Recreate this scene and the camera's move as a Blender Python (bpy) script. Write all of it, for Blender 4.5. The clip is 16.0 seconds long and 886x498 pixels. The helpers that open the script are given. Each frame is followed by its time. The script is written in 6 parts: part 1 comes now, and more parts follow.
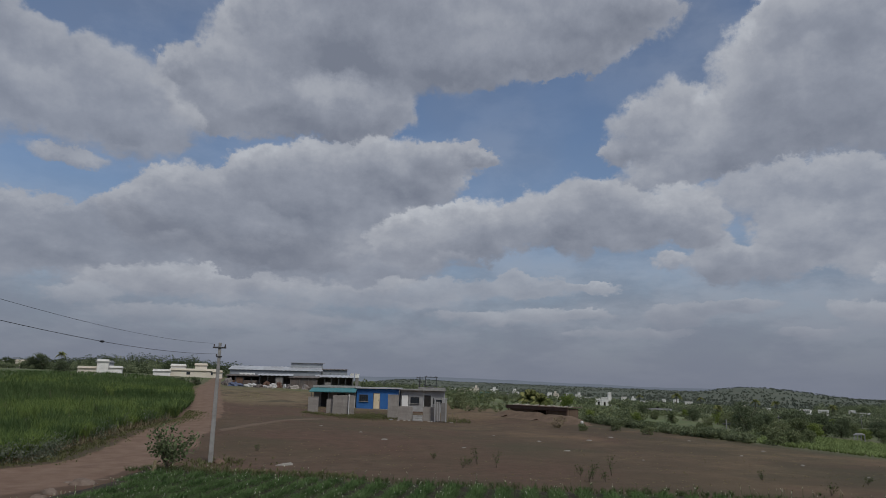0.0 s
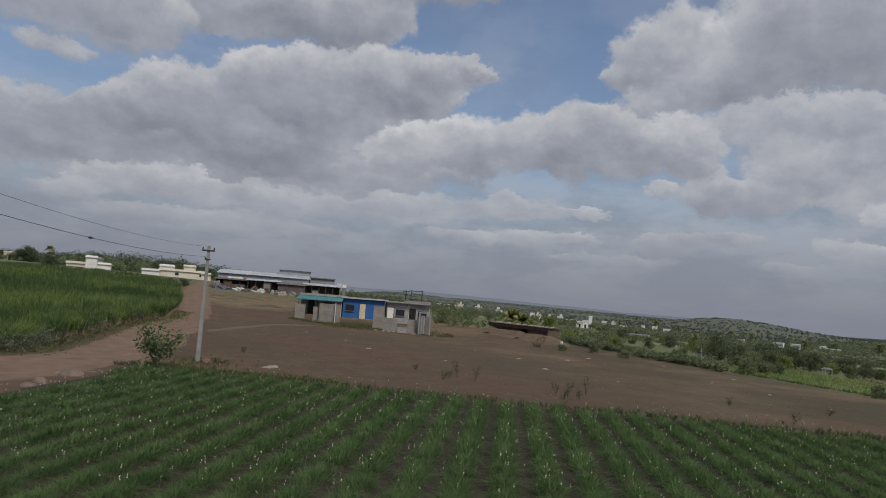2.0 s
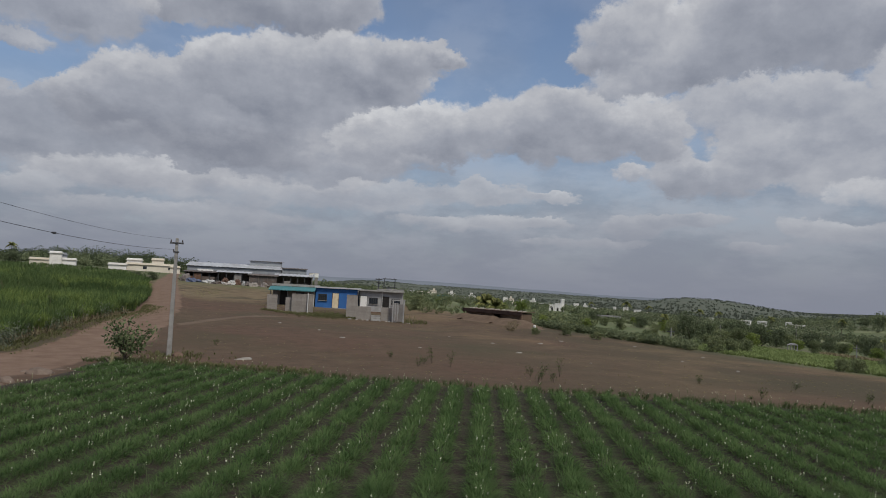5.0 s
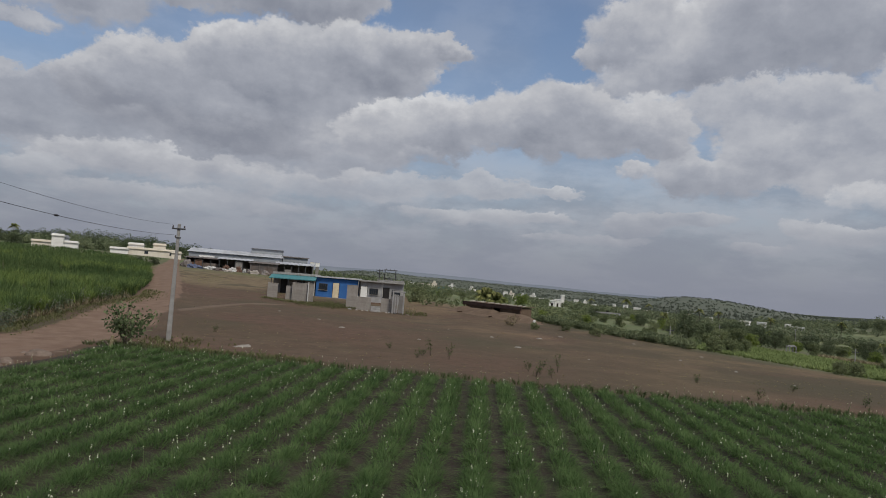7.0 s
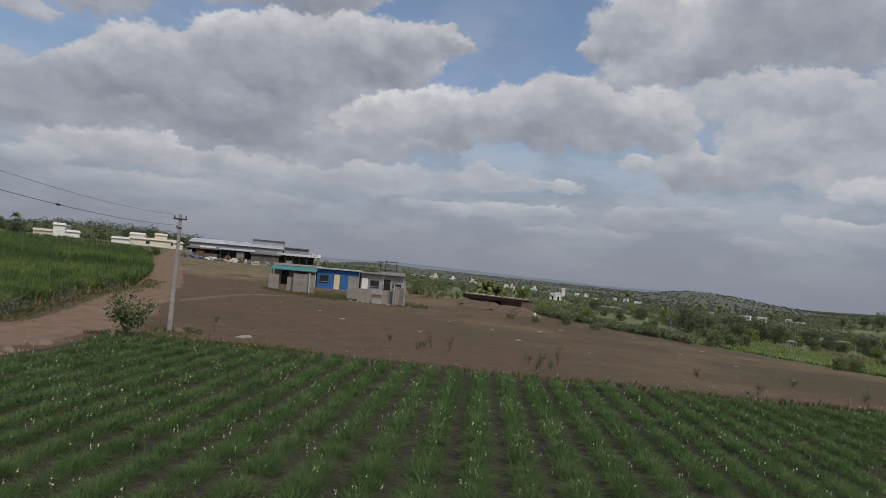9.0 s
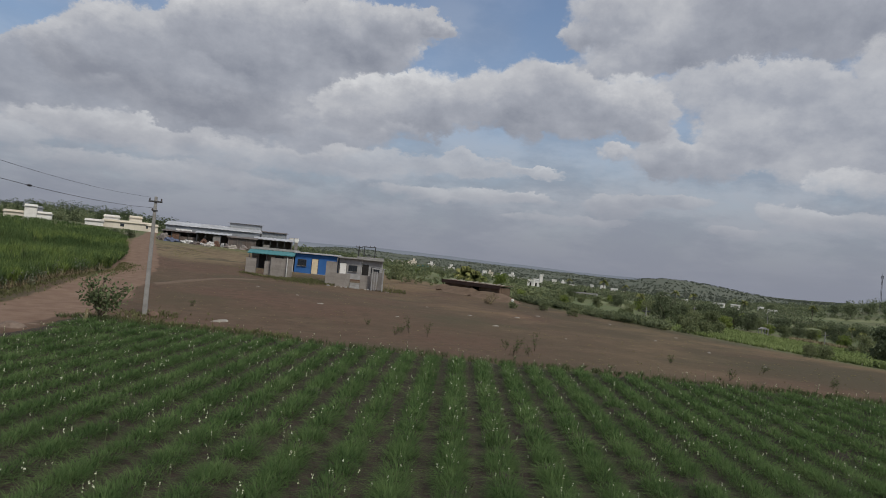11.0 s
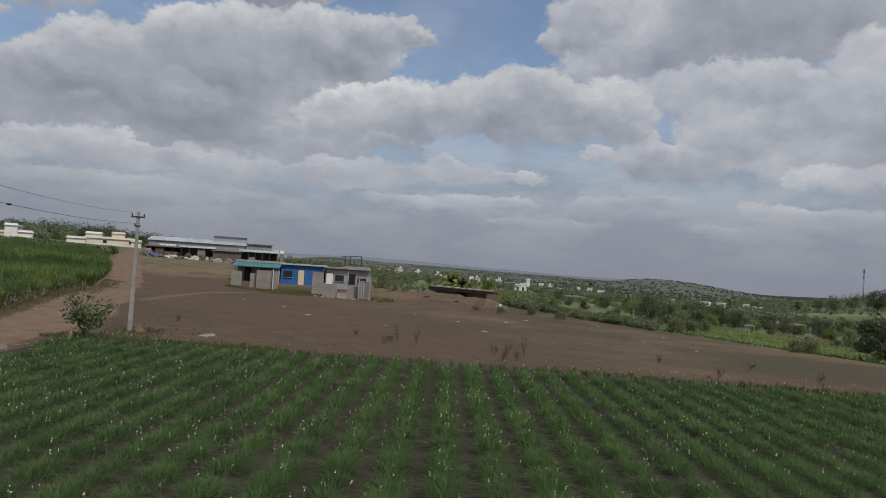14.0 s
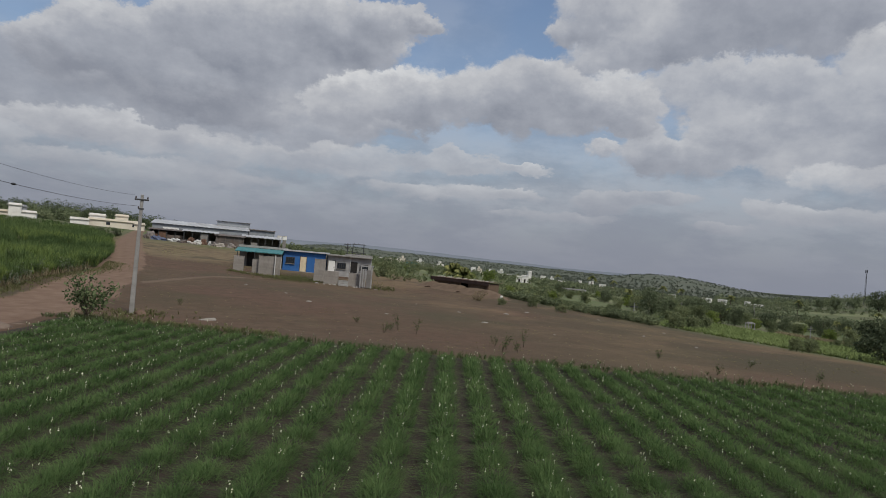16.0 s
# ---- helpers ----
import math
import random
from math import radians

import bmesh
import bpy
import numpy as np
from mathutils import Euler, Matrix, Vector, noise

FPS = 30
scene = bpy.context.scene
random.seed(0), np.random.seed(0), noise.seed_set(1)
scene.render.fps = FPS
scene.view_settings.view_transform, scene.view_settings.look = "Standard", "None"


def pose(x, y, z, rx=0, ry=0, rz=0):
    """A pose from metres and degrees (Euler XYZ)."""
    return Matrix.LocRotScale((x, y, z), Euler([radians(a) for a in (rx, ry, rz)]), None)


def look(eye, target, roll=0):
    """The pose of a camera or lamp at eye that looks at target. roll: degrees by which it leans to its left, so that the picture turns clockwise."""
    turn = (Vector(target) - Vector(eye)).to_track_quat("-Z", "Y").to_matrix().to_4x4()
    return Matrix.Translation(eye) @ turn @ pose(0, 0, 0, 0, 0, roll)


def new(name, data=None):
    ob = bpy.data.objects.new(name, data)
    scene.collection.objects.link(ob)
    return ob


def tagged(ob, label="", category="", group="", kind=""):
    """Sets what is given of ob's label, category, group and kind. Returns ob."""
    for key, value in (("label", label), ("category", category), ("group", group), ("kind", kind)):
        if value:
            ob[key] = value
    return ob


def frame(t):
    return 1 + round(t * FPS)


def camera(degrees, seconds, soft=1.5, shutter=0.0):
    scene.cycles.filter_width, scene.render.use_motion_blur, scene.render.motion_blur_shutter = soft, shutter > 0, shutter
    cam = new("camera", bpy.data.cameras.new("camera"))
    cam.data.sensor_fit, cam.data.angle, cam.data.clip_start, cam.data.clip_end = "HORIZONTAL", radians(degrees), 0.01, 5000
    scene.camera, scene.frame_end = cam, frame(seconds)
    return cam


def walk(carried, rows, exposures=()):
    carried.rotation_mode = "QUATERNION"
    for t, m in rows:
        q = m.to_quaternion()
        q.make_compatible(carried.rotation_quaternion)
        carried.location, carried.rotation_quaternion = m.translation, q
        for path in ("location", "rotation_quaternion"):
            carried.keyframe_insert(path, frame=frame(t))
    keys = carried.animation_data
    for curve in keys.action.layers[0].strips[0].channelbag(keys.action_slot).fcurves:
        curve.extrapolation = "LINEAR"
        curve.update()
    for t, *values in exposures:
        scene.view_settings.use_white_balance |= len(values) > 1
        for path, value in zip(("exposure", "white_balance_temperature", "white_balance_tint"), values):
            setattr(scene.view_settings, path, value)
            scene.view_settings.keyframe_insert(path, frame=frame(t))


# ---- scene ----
EYE = (0.0, 0.0, 4.5)
TURNS = [  # seconds, tilt, lean, heading
    (0, 101.35, -1.13, -0.23),
    (0.5, 100.02, -1.25, -0.88),
    (1, 96.94, -1.67, -3.03),
    (1.5, 94.62, -3.87, -2.05),
    (2, 94.45, -4.33, -1.45),
    (2.5, 94.39, -4.02, -1.52),
    (3, 94.06, -4.14, -1.43),
    (3.5, 93.97, -4.77, -0.76),
    (4, 93.52, -2.60, -4.47),
    (4.2, 93.46, -2.77, -3.68),
    (6.3, 93.57, -3.40, -4.28),
    (6.5, 93.36, -3.51, -4.84),
    (7, 92.87, -4.34, -3.65),
    (7.5, 92.55, -3.98, -5.22),
    (8, 92.76, -3.67, -4.93),
    (8.5, 92.68, -3.93, -4.74),
    (9, 92.23, -4.82, -3.57),
    (9.2, 92.14, -5.56, -2.90),
    (11.3, 91.14, -5.18, -5.59),
    (11.5, 91.47, -5.12, -5.64),
    (12, 91.24, -5.53, -5.34),
    (12.5, 91.78, -4.26, -5.84),
    (13, 91.62, -5.01, -5.69),
    (13.5, 91.38, -4.58, -6.16),
    (14, 91.85, -3.57, -6.48),
    (14.5, 91.74, -4.43, -5.91),
    (15, 91.35, -4.05, -6.41),
    (15.5, 91.15, -4.82, -6.83),
    (16, 91.01, -4.96, -6.31),
]
cam = camera(65.67, 16.0, soft=0.9)
walk(cam, [(t, pose(*EYE, a, b, c)) for t, a, b, c in TURNS], [(0, -0.36, 6150, 8), (0.6, -0.32, 6200, 8), (1.5, -0.12, 6450, 8), (3.5, -0.09, 6380, 8), (7.0, 0.02, 6500, 8), (16, 0.04, 6500, 7)])


# ---- sky, clouds and sun ----
SUN_TURN, SUN_RISE = 150.0, 52.0  # degrees, clockwise from straight ahead; above the horizon
world = bpy.data.worlds.new("sky")
scene.world = world
world.use_nodes = True
wt = world.node_tree
wt.nodes.clear()


def wn(kind, **kw):
    n = wt.nodes.new(kind)
    for k, v in kw.items():
        if k == "op":
            n.operation = v
        else:
            n.inputs[k].default_value = v
    return n


def wl(a, b):
    wt.links.new(a, b)


def wmath(op, a, b=None, clamp=False):
    n = wt.nodes.new("ShaderNodeMath")
    n.operation, n.use_clamp = op, clamp
    for i, v in enumerate((a, b)):
        if v is None:
            continue
        if isinstance(v, (int, float)):
            n.inputs[i].default_value = v
        else:
            wl(v, n.inputs[i])
    return n.outputs[0]


def wrange(v, a, b, c=0.0, d=1.0, kind="SMOOTHSTEP"):
    n = wt.nodes.new("ShaderNodeMapRange")
    n.interpolation_type = kind
    for i, u in zip((1, 2, 3, 4), (a, b, c, d)):
        n.inputs[i].default_value = u
    wl(v, n.inputs[0])
    return n.outputs[0]


def wmix(f, a, b):
    n = wt.nodes.new("ShaderNodeMix")
    n.data_type = "RGBA"
    for s, v in ((n.inputs[0], f), (n.inputs[6], a), (n.inputs[7], b)):
        if isinstance(v, (tuple, float)):
            s.default_value = v
        else:
            wl(v, s)
    return n.outputs[2]


def wnoise(vec, scale, detail, rough=0.55):
    n = wt.nodes.new("ShaderNodeTexNoise")
    n.inputs["Scale"].default_value, n.inputs["Detail"].default_value, n.inputs["Roughness"].default_value = scale, detail, rough
    wl(vec, n.inputs["Vector"])
    return n


def wvec(op, a, b=None, scale=None):
    n = wt.nodes.new("ShaderNodeVectorMath")
    n.operation = op
    for i, v in enumerate((a, b)):
        if v is None:
            continue
        if isinstance(v, tuple):
            n.inputs[i].default_value = v
        else:
            wl(v, n.inputs[i])
    if scale is not None:
        n.inputs["Scale"].default_value = scale
    return n


sky_dir = wvec("NORMALIZE", wn("ShaderNodeTexCoord").outputs["Generated"]).outputs[0]
sep = wn("ShaderNodeSeparateXYZ")
wl(sky_dir, sep.inputs[0])
azimuth = wmath("ARCTAN2", sep.outputs[0], sep.outputs[1])
height = wmath("ARCSINE", sep.outputs[2])
# clouds flatten towards the horizon
lift = wmath("POWER", wmath("MAXIMUM", wmath("ADD", height, 0.06), 0.02), 0.62)
flat = wn("ShaderNodeCombineXYZ")
wl(azimuth, flat.inputs[0])
wl(wmath("MULTIPLY", lift, 1.4), flat.inputs[1])
plane = wn("ShaderNodeCombineXYZ")
wl(azimuth, plane.inputs[0])
wl(height, plane.inputs[1])
warp_a = wvec("SUBTRACT", wnoise(flat.outputs[0], 9.0, 4, 0.6).outputs["Color"], (0.5, 0.5, 0.5)).outputs[0]
warp_b = wvec("SUBTRACT", wnoise(flat.outputs[0], 30.0, 7, 0.66).outputs["Color"], (0.5, 0.5, 0.5)).outputs[0]
low_calm = wrange(height, 0.02, 0.22, 0.3, 1.0)
bent = wvec("MULTIPLY", warp_a, (0.066, 0.048, 0)).outputs[0]
bent = wvec("ADD", bent, wvec("MULTIPLY", warp_b, (0.056, 0.046, 0)).outputs[0]).outputs[0]
scaled = wvec("SCALE", bent)
wl(low_calm, scaled.inputs["Scale"])
bent = wvec("ADD", plane.outputs[0], scaled.outputs[0]).outputs[0]
bent_sep = wn("ShaderNodeSeparateXYZ")
wl(bent, bent_sep.inputs[0])


def heaped(vec, scale):
    """Rounded heads of cloud, large and small, 0 to 1."""
    n = wt.nodes.new("ShaderNodeTexVoronoi")
    n.feature, n.normalize = "SMOOTH_F1", True
    n.inputs["Scale"].default_value, n.inputs["Detail"].default_value, n.inputs["Roughness"].default_value, n.inputs["Smoothness"].default_value = scale, 2.5, 0.55, 0.6
    wl(vec, n.inputs["Vector"])
    return wmath("SUBTRACT", 1.0, n.outputs["Distance"])


fine = wnoise(flat.outputs[0], 10.0, 11, 0.66).outputs[0]
heads = heaped(wvec("ADD", flat.outputs[0], wvec("SCALE", warp_b, scale=0.05).outputs[0]).outputs[0], 12.0)
# the same a little nearer to the sun, for light and shade on the heads
towards = wvec("ADD", flat.outputs[0], (0.012, 0.022, 0.0)).outputs[0]
fine_up = wnoise(towards, 10.0, 7, 0.62).outputs[0]
heads_up = heaped(wvec("ADD", towards, wvec("SCALE", warp_b, scale=0.05).outputs[0]).outputs[0], 12.0)
relief = wmath("ADD", wmath("MULTIPLY", wmath("SUBTRACT", fine, fine_up), 0.50), wmath("MULTIPLY", wmath("SUBTRACT", heads, heads_up), 0.26))
ragged = wmath("ADD", wmath("MULTIPLY", wmath("SUBTRACT", fine, 0.5), 1.9), wmath("MULTIPLY", wmath("SUBTRACT", heads, 0.62), 0.75))
veil = wrange(height, 0.36, 0.06)
broad = wnoise(flat.outputs[0], 3.6, 3, 0.5).outputs[0]
glare = wnoise(wvec("ADD", flat.outputs[0], (3.7, 1.3, 0.0)).outputs[0], 5.5, 6, 0.6).outputs[0]

air = wn("ShaderNodeTexSky")
air.sky_type, air.sun_disc = "NISHITA", False
air.sun_elevation, air.sun_rotation = radians(SUN_RISE), radians(SUN_TURN)
air.dust_density, air.air_density, air.ozone_density = 1.2, 1.1, 1.5
blue = wvec("MULTIPLY", air.outputs[0], (0.096, 0.098, 0.106)).outputs[0]
# thin veil, thicker low down
haze_film = wmath("MAXIMUM", wmath("MULTIPLY", veil, wrange(fine, 0.25, 0.62, 0.70, 0.95)), wrange(broad, 0.3, 0.75, 0.10, 0.42))
streaks = wnoise(wvec("MULTIPLY", flat.outputs[0], (1.0, 1.5, 1.0)).outputs[0], 6.5, 9, 0.6).outputs[0]
col = wmix(haze_film, blue, wmix(wrange(streaks, 0.40, 0.62), (0.270, 0.292, 0.350, 1), (0.395, 0.410, 0.462, 1)))


def fused(a, b, c):
    n = wt.nodes.new("ShaderNodeMath")
    n.operation = "MULTIPLY_ADD"
    for i, v in enumerate((a, b, c)):
        if isinstance(v, (int, float)):
            n.inputs[i].default_value = v
        else:
            wl(v, n.inputs[i])
    return n.outputs[0]


def cloud_over(under, mass, shade, tone, gain, lo, top, low, solid, rag=1.0):
    """Lays one cloud over the sky: crisp and bright above, soft and grey beneath."""
    density = fused(ragged, wrange(mass, 0.0, 0.45, 0.0, rag), mass)
    width = wrange(shade, -0.5, 0.35, low, top)
    alpha = wmath("DIVIDE", wmath("SUBTRACT", density, lo), width, clamp=True)
    alpha = wmath("MULTIPLY", wrange(alpha, 0.0, 1.0), solid)
    lit = fused(shade, gain, tone)
    lit = wmath("ADD", lit, relief)
    lit = wmath("ADD", lit, wrange(glare, 0.34, 0.68, -0.11, 0.17))
    lit = wmath("SUBTRACT", lit, wrange(density, 0.9, 2.2, 0.0, 0.13))
    ramp = wn("ShaderNodeValToRGB")
    wl(lit, ramp.inputs[0])
    stops = ramp.color_ramp.elements
    stops[0].position, stops[0].color = 0.10, (0.238, 0.252, 0.304, 1)
    stops[1].position, stops[1].color = 1.0, (0.69, 0.687, 0.705, 1)
    stops.new(0.42).color = (0.350, 0.362, 0.414, 1)
    stops.new(0.74).color = (0.505, 0.507, 0.54, 1)
    return wmix(alpha, under, ramp.outputs[0])


# broken cloud over the rest of the sky
outside = wmath("MAXIMUM", wrange(wmath("ABSOLUTE", azimuth), 0.72, 0.88), wrange(height, 0.56, 0.66))
rest = wrange(wnoise(flat.outputs[0], 3.2, 4, 0.5).outputs[0], 0.40, 0.56)
col = cloud_over(col, wmath("MULTIPLY", rest, outside), wmath("MULTIPLY", outside, 0.0), 0.56, 0.3, 0.42, 0.6, 0.9, 0.95)


def bank(puffs, **look_of):
    """A bank of cloud from soft puffs: azimuth, height, half width and half height in degrees."""
    global col
    mass, rise = 0.0, 0.0
    for a, e, ra, re in puffs:
        ka, ke = 1 / radians(ra * 1.08), 1 / radians(re * 1.10)
        dx = fused(bent_sep.outputs[0], ka, -radians(a) * ka)
        dy = fused(bent_sep.outputs[1], ke, -radians(e) * ke)
        v = wrange(fused(dx, dx, wmath("MULTIPLY", dy, dy)), 1.8, 0.1)
        mass = wmath("ADD", mass, v)
        rise = fused(v, dy, rise)
    col = cloud_over(col, mass, wmath("DIVIDE", rise, wmath("ADD", mass, 0.25)), **look_of)


# long bank overhead, grey beneath
bank([(-20.4, 24.1, 3.8, 1.9), (-16.5, 26.4, 4.2, 3.1), (-11.9, 28.3, 6.4, 3.3), (-6.0, 29.3, 7.7, 3.7), (2.2, 29.6, 7.7, 3.3), (8.9, 29.1, 7.4, 2.7), (14.4, 29.6, 5.3, 2.1), (17.6, 30.0, 2.6, 1.4), (-16.7, 21.9, 5.1, 2.3), (-11.0, 22.1, 6.3, 2.3), (-6.4, 22.7, 3.2, 2.2), (-20.2, 21.6, 3.3, 1.9), (-22.9, 24.0, 1.5, 1.2), (-2.8, 26.4, 5.6, 2.4), (3.8, 26.6, 5.6, 1.6), (10.4, 26.7, 4.4, 1.2), (-8.3, 33.6, 15.6, 3.1), (7.4, 33.7, 13.0, 2.8), (-16.3, 29.3, 2.8, 1.6)], tone=0.47, gain=0.42, lo=0.10, top=0.7, low=0.75, solid=0.97)
# soft cloud on the far side of the cane
bank([(-27.8, 22.6, 3.3, 2.3), (-31.1, 20.7, 3.5, 2.3), (-26.1, 20.5, 2.8, 2.2), (-32.8, 23.7, 2.7, 1.4), (-29.5, 18.9, 4.2, 1.8), (-23.6, 19.5, 3.3, 1.7), (-29.7, 16.3, 2.6, 0.6), (-24.4, 17.9, 2.5, 1.4), (-35.9, 19.9, 3.7, 3.9), (-39.1, 20.4, 3.7, 4.1), (-37.8, 25.2, 2.9, 2.0)], tone=0.44, gain=0.26, lo=0.06, top=0.9, low=1.1, solid=0.92)
# grey shelf low over the road
bank([(-30.6, 11.9, 2.9, 1.1), (-31.3, 9.9, 4.0, 2.2), (-27.2, 10.2, 4.7, 2.3), (-22.9, 9.3, 6.7, 2.4), (-26.2, 12.0, 1.9, 1.2), (-36.5, 9.9, 4.2, 3.4), (-20.0, 8.9, 7.0, 1.8), (-9.8, 9.6, 7.5, 2.1), (-3.7, 10.6, 4.3, 1.8)], tone=0.48, gain=0.20, lo=-0.05, top=1.0, low=1.2, solid=0.92)
# bank with a bright crisp crest
bank([(-6.5, 18.0, 2.3, 2.1), (-12.3, 16.4, 4.5, 2.3), (-15.9, 16.4, 2.4, 1.9), (-9.7, 16.1, 5.3, 2.8), (-3.4, 17.6, 3.9, 2.3), (0.6, 18.6, 3.0, 1.4), (-19.9, 14.2, 3.9, 2.2), (-22.6, 13.8, 2.7, 1.8), (-25.0, 12.7, 2.4, 1.5), (-14.8, 13.2, 6.2, 2.5), (-7.8, 14.0, 4.3, 2.1), (-19.2, 11.2, 5.9, 2.2), (-12.5, 11.1, 6.0, 1.8), (-1.2, 16.3, 2.9, 1.5), (3.2, 18.6, 1.5, 0.7)], tone=0.46, gain=0.40, lo=0.08, top=0.62, low=1.0, solid=0.97)
# tall heaps over the valley
bank([(19.2, 21.9, 3.0, 1.9), (16.3, 20.4, 2.5, 2.0), (21.2, 19.6, 3.9, 3.0), (14.7, 18.9, 1.5, 0.8), (26.1, 24.1, 3.1, 3.6), (29.6, 25.6, 4.3, 3.7), (34.3, 25.4, 3.9, 3.7), (27.8, 20.9, 4.3, 2.9), (31.7, 20.3, 4.3, 3.2), (25.0, 18.5, 4.4, 2.1), (35.0, 20.5, 3.1, 3.4), (27.7, 27.5, 2.1, 1.8), (32.2, 28.2, 4.4, 1.9), (18.7, 17.0, 3.5, 1.3), (38.8, 22.0, 3.7, 5.0), (42.7, 22.5, 3.6, 6.1), (34.1, 30.7, 6.6, 2.1)], tone=0.55, gain=0.34, lo=0.10, top=0.8, low=1.0, solid=0.95)
# broken heaps below them
bank([(30.4, 12.5, 3.9, 2.1), (34.0, 13.5, 2.5, 2.1), (28.4, 11.5, 3.3, 2.0), (32.6, 10.7, 3.4, 2.1), (21.8, 10.7, 1.7, 1.9), (23.0, 9.7, 1.5, 1.2), (26.1, 9.6, 2.3, 1.2), (18.6, 10.0, 1.3, 0.7), (26.1, 14.7, 3.9, 1.8), (30.5, 15.5, 4.0, 1.4), (36.8, 11.5, 3.7, 3.1), (39.4, 15.0, 4.0, 3.0), (41.0, 11.0, 3.5, 4.3)], tone=0.56, gain=0.30, lo=0.06, top=0.65, low=1.0, solid=0.93)
# bright heap over the bare field
bank([(8.5, 13.7, 2.8, 2.4), (11.0, 14.7, 2.4, 2.2), (11.4, 12.9, 2.3, 1.9), (14.2, 15.1, 2.5, 1.7), (15.1, 13.3, 3.6, 1.9), (18.3, 13.8, 3.9, 1.9), (20.6, 12.8, 2.3, 1.6), (3.0, 13.2, 3.2, 1.8), (-0.4, 13.2, 3.6, 1.6), (-3.5, 12.1, 2.3, 1.8), (4.4, 12.2, 2.9, 1.6), (-1.7, 11.3, 3.8, 1.6)], tone=0.54, gain=0.36, lo=0.10, top=0.70, low=0.9, solid=0.97)
# thin bands towards the horizon
bank([(5.8, 8.4, 3.8, 0.9), (9.0, 8.1, 2.5, 0.6), (-1.4, 7.8, 4.8, 0.9), (-4.3, 7.0, 4.7, 0.9), (12.7, 8.1, 1.8, 0.4), (8.4, 6.0, 2.8, 0.6), (12.0, 6.0, 2.2, 0.4), (3.2, 5.5, 3.7, 0.6), (19.1, 5.8, 2.5, 0.8), (22.1, 6.3, 2.0, 0.6), (24.6, 6.5, 2.1, 0.5), (30.5, 6.1, 1.1, 0.6), (32.9, 5.4, 2.3, 0.8), (-28.2, 6.3, 2.6, 0.7), (-12.6, 7.2, 5.5, 1.3), (-21.2, 7.5, 6.4, 1.0), (-17.0, 5.1, 8.9, 0.8), (15.0, 4.5, 4.3, 0.4), (28.2, 4.3, 2.2, 0.4), (37.6, 5.3, 2.6, 0.8), (36.3, 8.4, 3.3, 1.1)], tone=0.62, gain=0.16, lo=0.10, top=0.7, low=1.3, solid=0.7, rag=1.5)

# grey haze hugging the horizon
haze = wrange(height, 0.17, -0.02, 0.0, 0.95)
col = wmix(haze, col, (0.235, 0.248, 0.305, 1))
back = wn("ShaderNodeBackground", Strength=1.0)
wl(col, back.inputs[0])
wl(back.outputs[0], wn("ShaderNodeOutputWorld").inputs[0])

sun = new("sun", bpy.data.lights.new("sun", "SUN"))
sun.data.energy, sun.data.angle, sun.data.color = 2.5, radians(12), (1.0, 0.94, 0.85)
sun.matrix_world = look((0, 0, 300), Vector((0, 0, 300)) - Vector((math.sin(radians(SUN_TURN)) * math.cos(radians(SUN_RISE)), math.cos(radians(SUN_TURN)) * math.cos(radians(SUN_RISE)), math.sin(radians(SUN_RISE)))))


